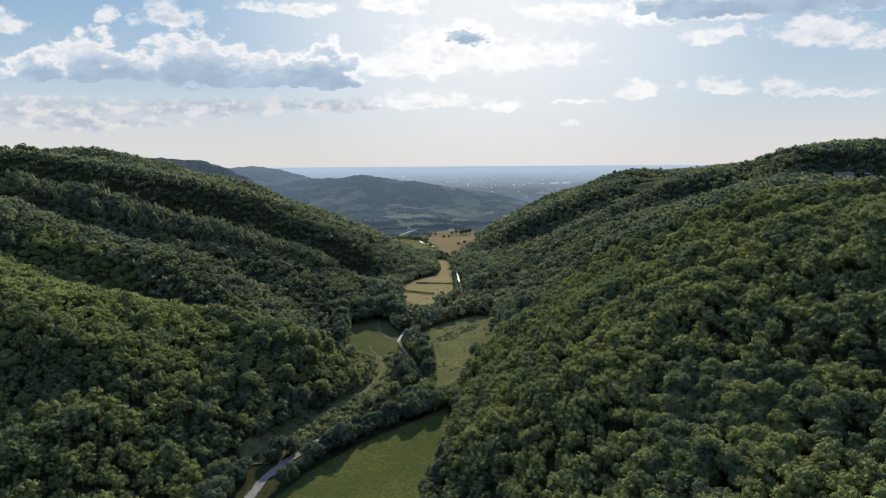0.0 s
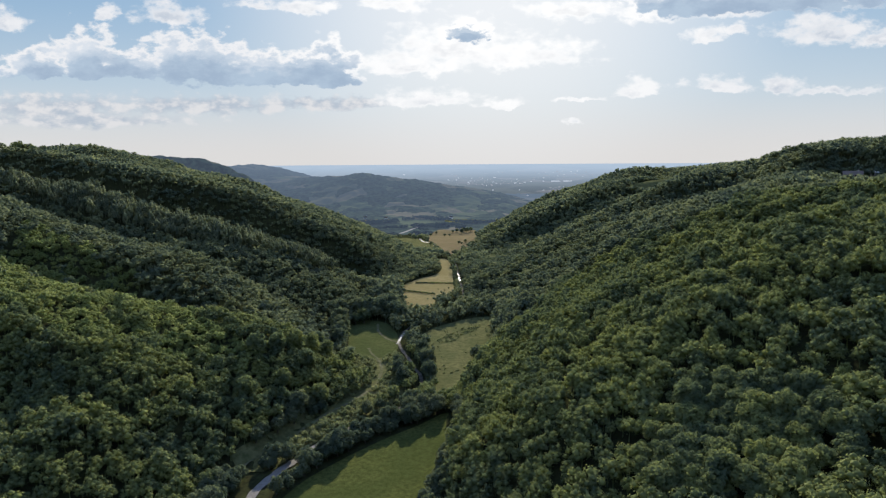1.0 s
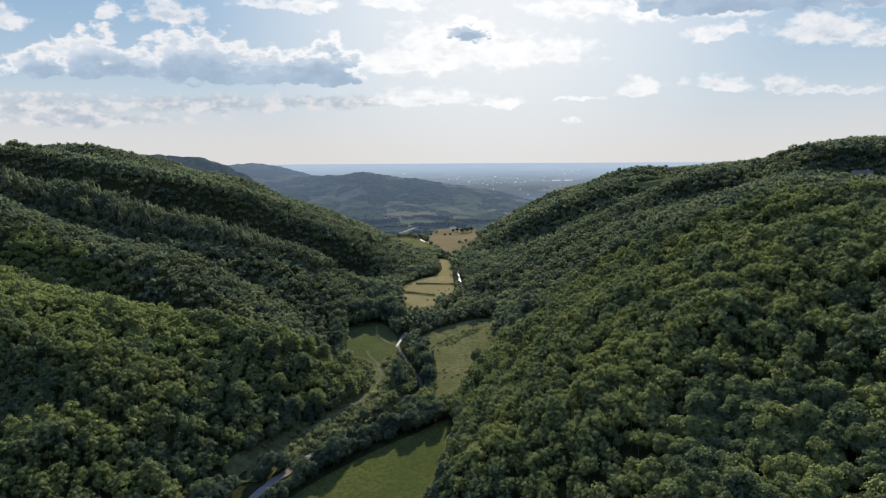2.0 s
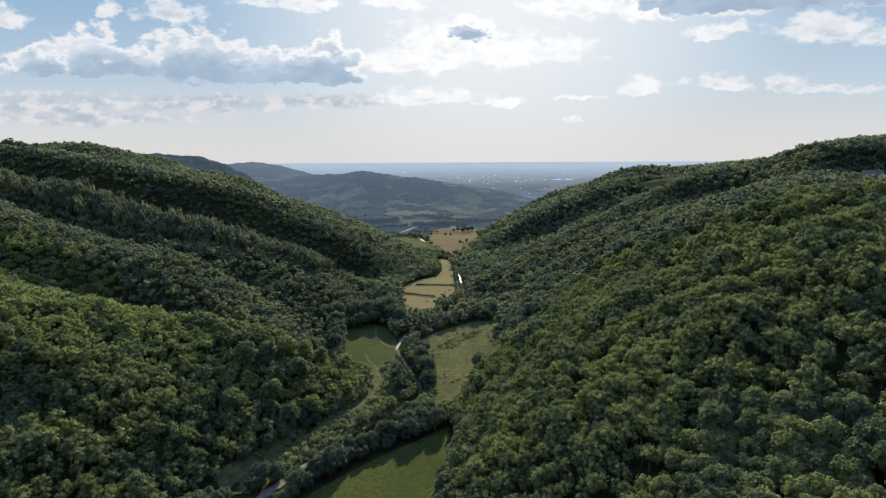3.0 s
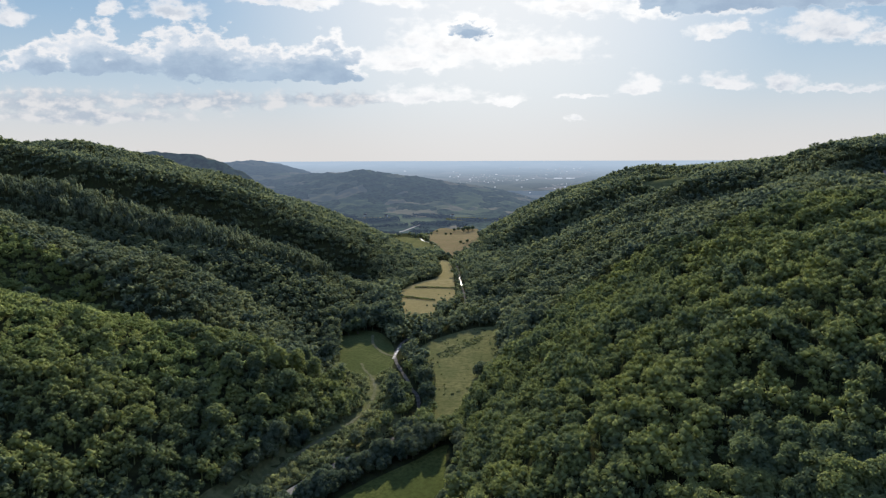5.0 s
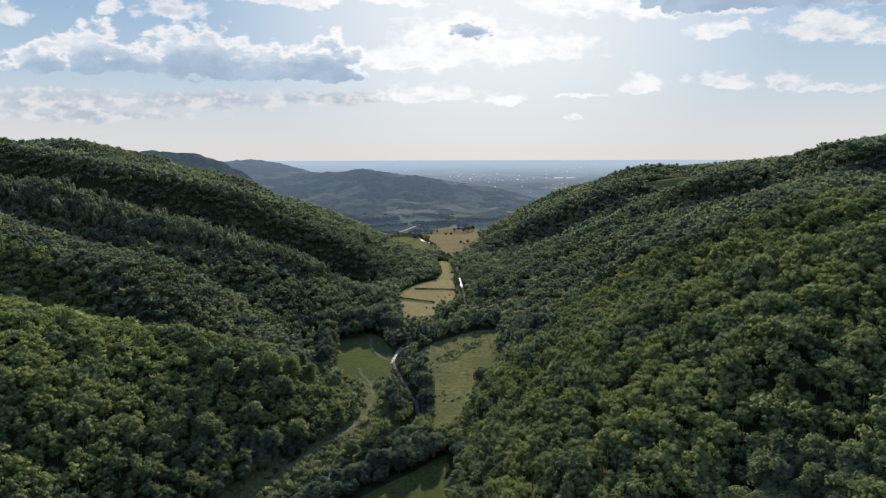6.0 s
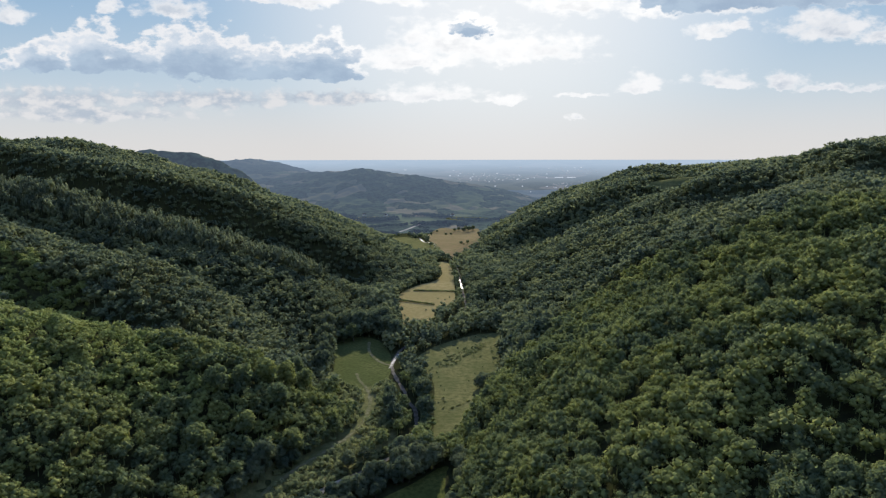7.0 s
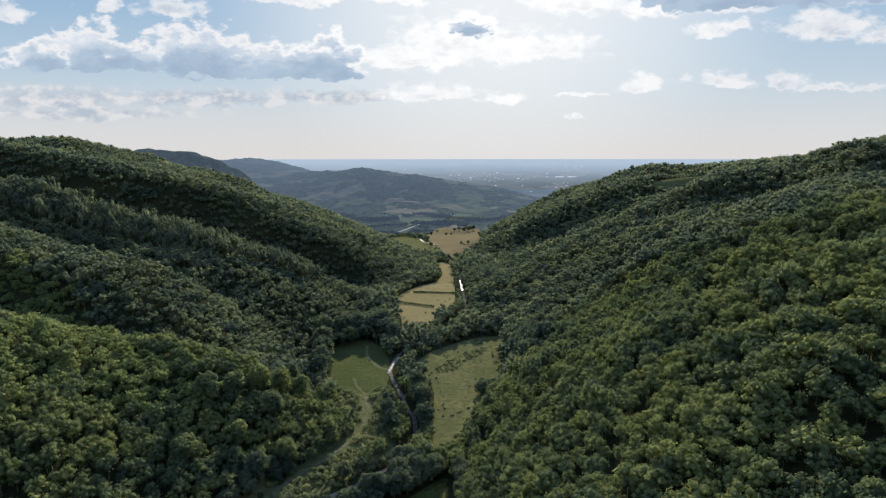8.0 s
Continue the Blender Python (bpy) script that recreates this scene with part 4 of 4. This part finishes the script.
# ---- tussocks and shrubs on the grass ----
x, y = sites(-20, 45, 300, 460, 1.5, 9)
inside = in_outline(x, y, SLOPE_MEADOW)
near_patch = from_line(x, y, [(-1, 394), (9, 408), (23, 428)]) < 5 + 2 * wave(x, y, 5.0, 0.3)
near_edge = from_line(x, y, SLOPE_MEADOW[5:12]) < 4.0
chance = np.where(near_patch, 0.75, np.where(near_edge, 0.45, np.clip(0.08 * wave(x, y, 8.0, 1.3) + 0.03, 0, 1)))
keep = inside & (r.uniform(size=len(x)) < chance)
x, y = x[keep], y[keep]
models = wood_models(720, 6, 0.75, 0.45, 0.3, 3, 30, 0.42)
rows = np.column_stack([x, y, height(x, y) + 0.1, r.uniform(0.4, 1.35, len(x)), r.uniform(0, 6.28, len(x)), r.randint(0, len(models), len(x))])
v, f = stand("tussocks", rows, models, "", "")
tagged(new("tussocks", mesh_of("tussocks", v, f, LEAF_BUSH, True)), "rough green tussocks and brambles scattered over the pasture", "tussocks", kind="stuff")

for i, (tx, ty) in enumerate([(-6, 560), (0, 555), (4, 565), (-15, 519), (-20.5, 493), (-17.5, 492), (-31, 503)]):
    shrub = thing("shrub", "small dark shrub alone in the hay field", "shrub", "shrubs in the hay field")
    v, core, leaf = crown_arrays(random.Random(740 + i), 1.1, 0.9, 7, 140, 0.38, 4)
    part("crown", mesh_of("crown", v + (0, 0, 0.9), [core, leaf], LEAF_DARK, True), shrub)
    v, f = tube([(0, 0, -0.2), (0.05, 0, 0.5), (0, 0.05, 1.0)], [0.09, 0.07, 0.03], 6)
    part("stem", mesh_of("stem", v, f, BARK, True), shrub)
    shrub.matrix_basis = pose(tx, ty, float(height(tx, ty)) + 0.15, 0, 0, 77 * i) @ Matrix.Scale(0.5 + 0.08 * (i % 4), 4)


# ---- hedges ----
def hedge(line, tall, label):
    """A clipped row of shrubs along a line."""
    root = thing("hedge", label, "hedge", "hedges of the hay field")
    models_ = wood_models(900, 4, 0.9, tall * 0.5, tall * 0.5, 4, 40, 0.6)
    pts_ = curved(line, 1.1)
    rows_ = np.array([(p.x, p.y, float(height(p.x, p.y)) + 0.15, random.uniform(0.8, 1.25), random.uniform(0, 6.28), i % 4) for i, p in enumerate(pts_)])
    v_, f_ = stand("hedge", rows_, models_, "", "")
    part("foliage", mesh_of("foliage", v_, f_, LEAF_OAK), root)


hedge([(-28, 592), (-10, 591), (11, 588)], 1.5, "low dark hedge across the hay field")
hedge([(-39, 552), (-24, 545), (-9, 537)], 1.8, "dark hedge between two strips of the hay field")


# ---- buildings ----
def box(x0, x1, y0, y1, z0, z1):
    v_ = np.array([(x, y, z) for z in (z0, z1) for y in (y0, y1) for x in (x0, x1)], float)
    return v_, np.array([(0, 2, 3, 1), (4, 5, 7, 6), (0, 1, 5, 4), (2, 6, 7, 3), (0, 4, 6, 2), (1, 3, 7, 5)])


def house(wide, deep, tall, rise, wall, roof, label, category, group="", storeys=2, openings=4):
    """A gabled house: walls with gables, a roof of two slabs with eaves, windows with frames and sills, a door, a chimney."""
    root = thing(category.replace(" ", "_"), label, category, group)
    w, d = wide / 2, deep / 2
    v_ = np.array([(-w, -d, -1.5), (w, -d, -1.5), (w, d, -1.5), (-w, d, -1.5), (-w, -d, tall), (w, -d, tall), (w, d, tall), (-w, d, tall), (-w, 0, tall + rise), (w, 0, tall + rise)], float)
    part("wall", mesh_of("wall", v_, [np.array([(0, 1, 5, 4), (2, 3, 7, 6)]), np.array([(1, 2, 6, 9, 5), (3, 0, 4, 8, 7)])], wall), root)
    for side in (-1, 1):
        e, t = 0.4, 0.18
        low, high = tall - rise * e / d, tall + rise
        v_ = np.array([(x, y, z + u_) for u_ in (0.02, t) for x in (-w - e, w + e) for y, z in ((side * (d + e), low), (0, high))], float)
        part("roof", mesh_of("roof", v_, np.array([(0, 1, 3, 2), (4, 6, 7, 5), (0, 2, 6, 4), (1, 5, 7, 3), (0, 4, 5, 1), (2, 3, 7, 6)]), roof), root)
    step_ = wide / openings
    for level in range(storeys):
        for i in range(openings):
            cx, cz = -w + step_ * (i + 0.5), 1.0 + level * 2.7
            if level == 0 and i == openings // 2:
                part("door", mesh_of("door", *box(cx - 0.5, cx + 0.5, -d - 0.06, -d + 0.05, -0.1, 2.0), WOOD_DOOR), root)
                continue
            pane = part("window", mesh_of("window", *box(cx - 0.45, cx + 0.45, -d - 0.03, -d + 0.05, cz, cz + 1.2), DARK_GLASS), root)
            part("sill", mesh_of("sill", *box(cx - 0.6, cx + 0.6, -d - 0.16, -d, cz - 0.12, cz - 0.01), WHITE_WALL), pane)
    if storeys > 1:
        part("chimney", mesh_of("chimney", *box(w * 0.5, w * 0.5 + 0.7, 0.3, 1.0, tall + rise * 0.4, tall + rise + 0.9), wall), root)
    return root


def put(ob, px, py, turn):
    ob.matrix_basis = pose(px, py, float(height(px, py)), 0, 0, turn)


put(house(10.5, 7, 5.2, 2.2, PLASTER, ROOF_TILE, "grey plastered farmhouse half hidden by trees on the hill", "house"), 267, 396, -30)
put(house(6, 5, 3.0, 0.8, PLASTER, METAL_ROOF, "small shed with a pale metal roof beside the farmhouse", "shed", "", 1, 2), 285, 400, -30)
for px, py, turn in ((-232, 1738, 10), (-170, 1728, -20), (20, 1742, 15)):
    put(house(9, 7, 4.5, 2.6, WHITE_WALL, ROOF_TILE, "white house with a clay roof in the far basin", "house", "houses of the basin", 2, 3), px, py, turn)


def warehouse(px, py, wide, deep, turn):
    """A long low hall of the far town, with a shallow roof and a row of doors."""
    root = thing("warehouse", "long pale flat-roofed hall in the far town", "warehouse", "halls of the far town", at=pose(px, py, float(height(px, py)), 0, 0, turn))
    # Wall and roof glow, with sunlit sheen and haze put into the material.
    part("wall", mesh_of("wall", *box(-wide / 2, wide / 2, -deep / 2, deep / 2, -2, 3.0), GLOWING_WHITE), root)
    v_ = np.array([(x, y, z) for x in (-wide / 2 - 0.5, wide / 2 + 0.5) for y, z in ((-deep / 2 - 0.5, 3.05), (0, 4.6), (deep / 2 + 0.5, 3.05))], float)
    part("roof", mesh_of("roof", v_, np.array([(0, 3, 4, 1), (1, 4, 5, 2)]), GLOWING_WHITE), root)


for px, py, wide in ((-278, 4144, 30), (29, 3803, 22), (82, 3802, 18), (152, 3669, 30), (334, 3924, 34), (467, 3809, 16), (427, 3592, 24), (614, 3666, 16), (687, 3657, 50), (760, 3648, 50), (269, 3260, 16), (413, 3249, 14), (251, 3483, 14), (422, 2989, 12)):
    warehouse(px, py, wide * (1.0 if wide == 50 else 0.4), 6 + wide * 0.10, (px * 7) % 24 - 12)

# The rest of the far town: many small pale and clay-coloured buildings, their haze put in as emission.
shapes = []
for w in (2.0, 3.2, 5.0):
    v, f = box(-w, w, -2.5, 2.5, -1, 2.6)
    shapes.append((v, np.concatenate([f[:, :3], f[:, (0, 2, 3)]])))
for count, mat, label in ((90, GLOWING_WHITE, "scattered small pale buildings on the hazy plain"), (420, HAZY_ROOFS, "clay-roofed houses of the town on the hazy plain")):
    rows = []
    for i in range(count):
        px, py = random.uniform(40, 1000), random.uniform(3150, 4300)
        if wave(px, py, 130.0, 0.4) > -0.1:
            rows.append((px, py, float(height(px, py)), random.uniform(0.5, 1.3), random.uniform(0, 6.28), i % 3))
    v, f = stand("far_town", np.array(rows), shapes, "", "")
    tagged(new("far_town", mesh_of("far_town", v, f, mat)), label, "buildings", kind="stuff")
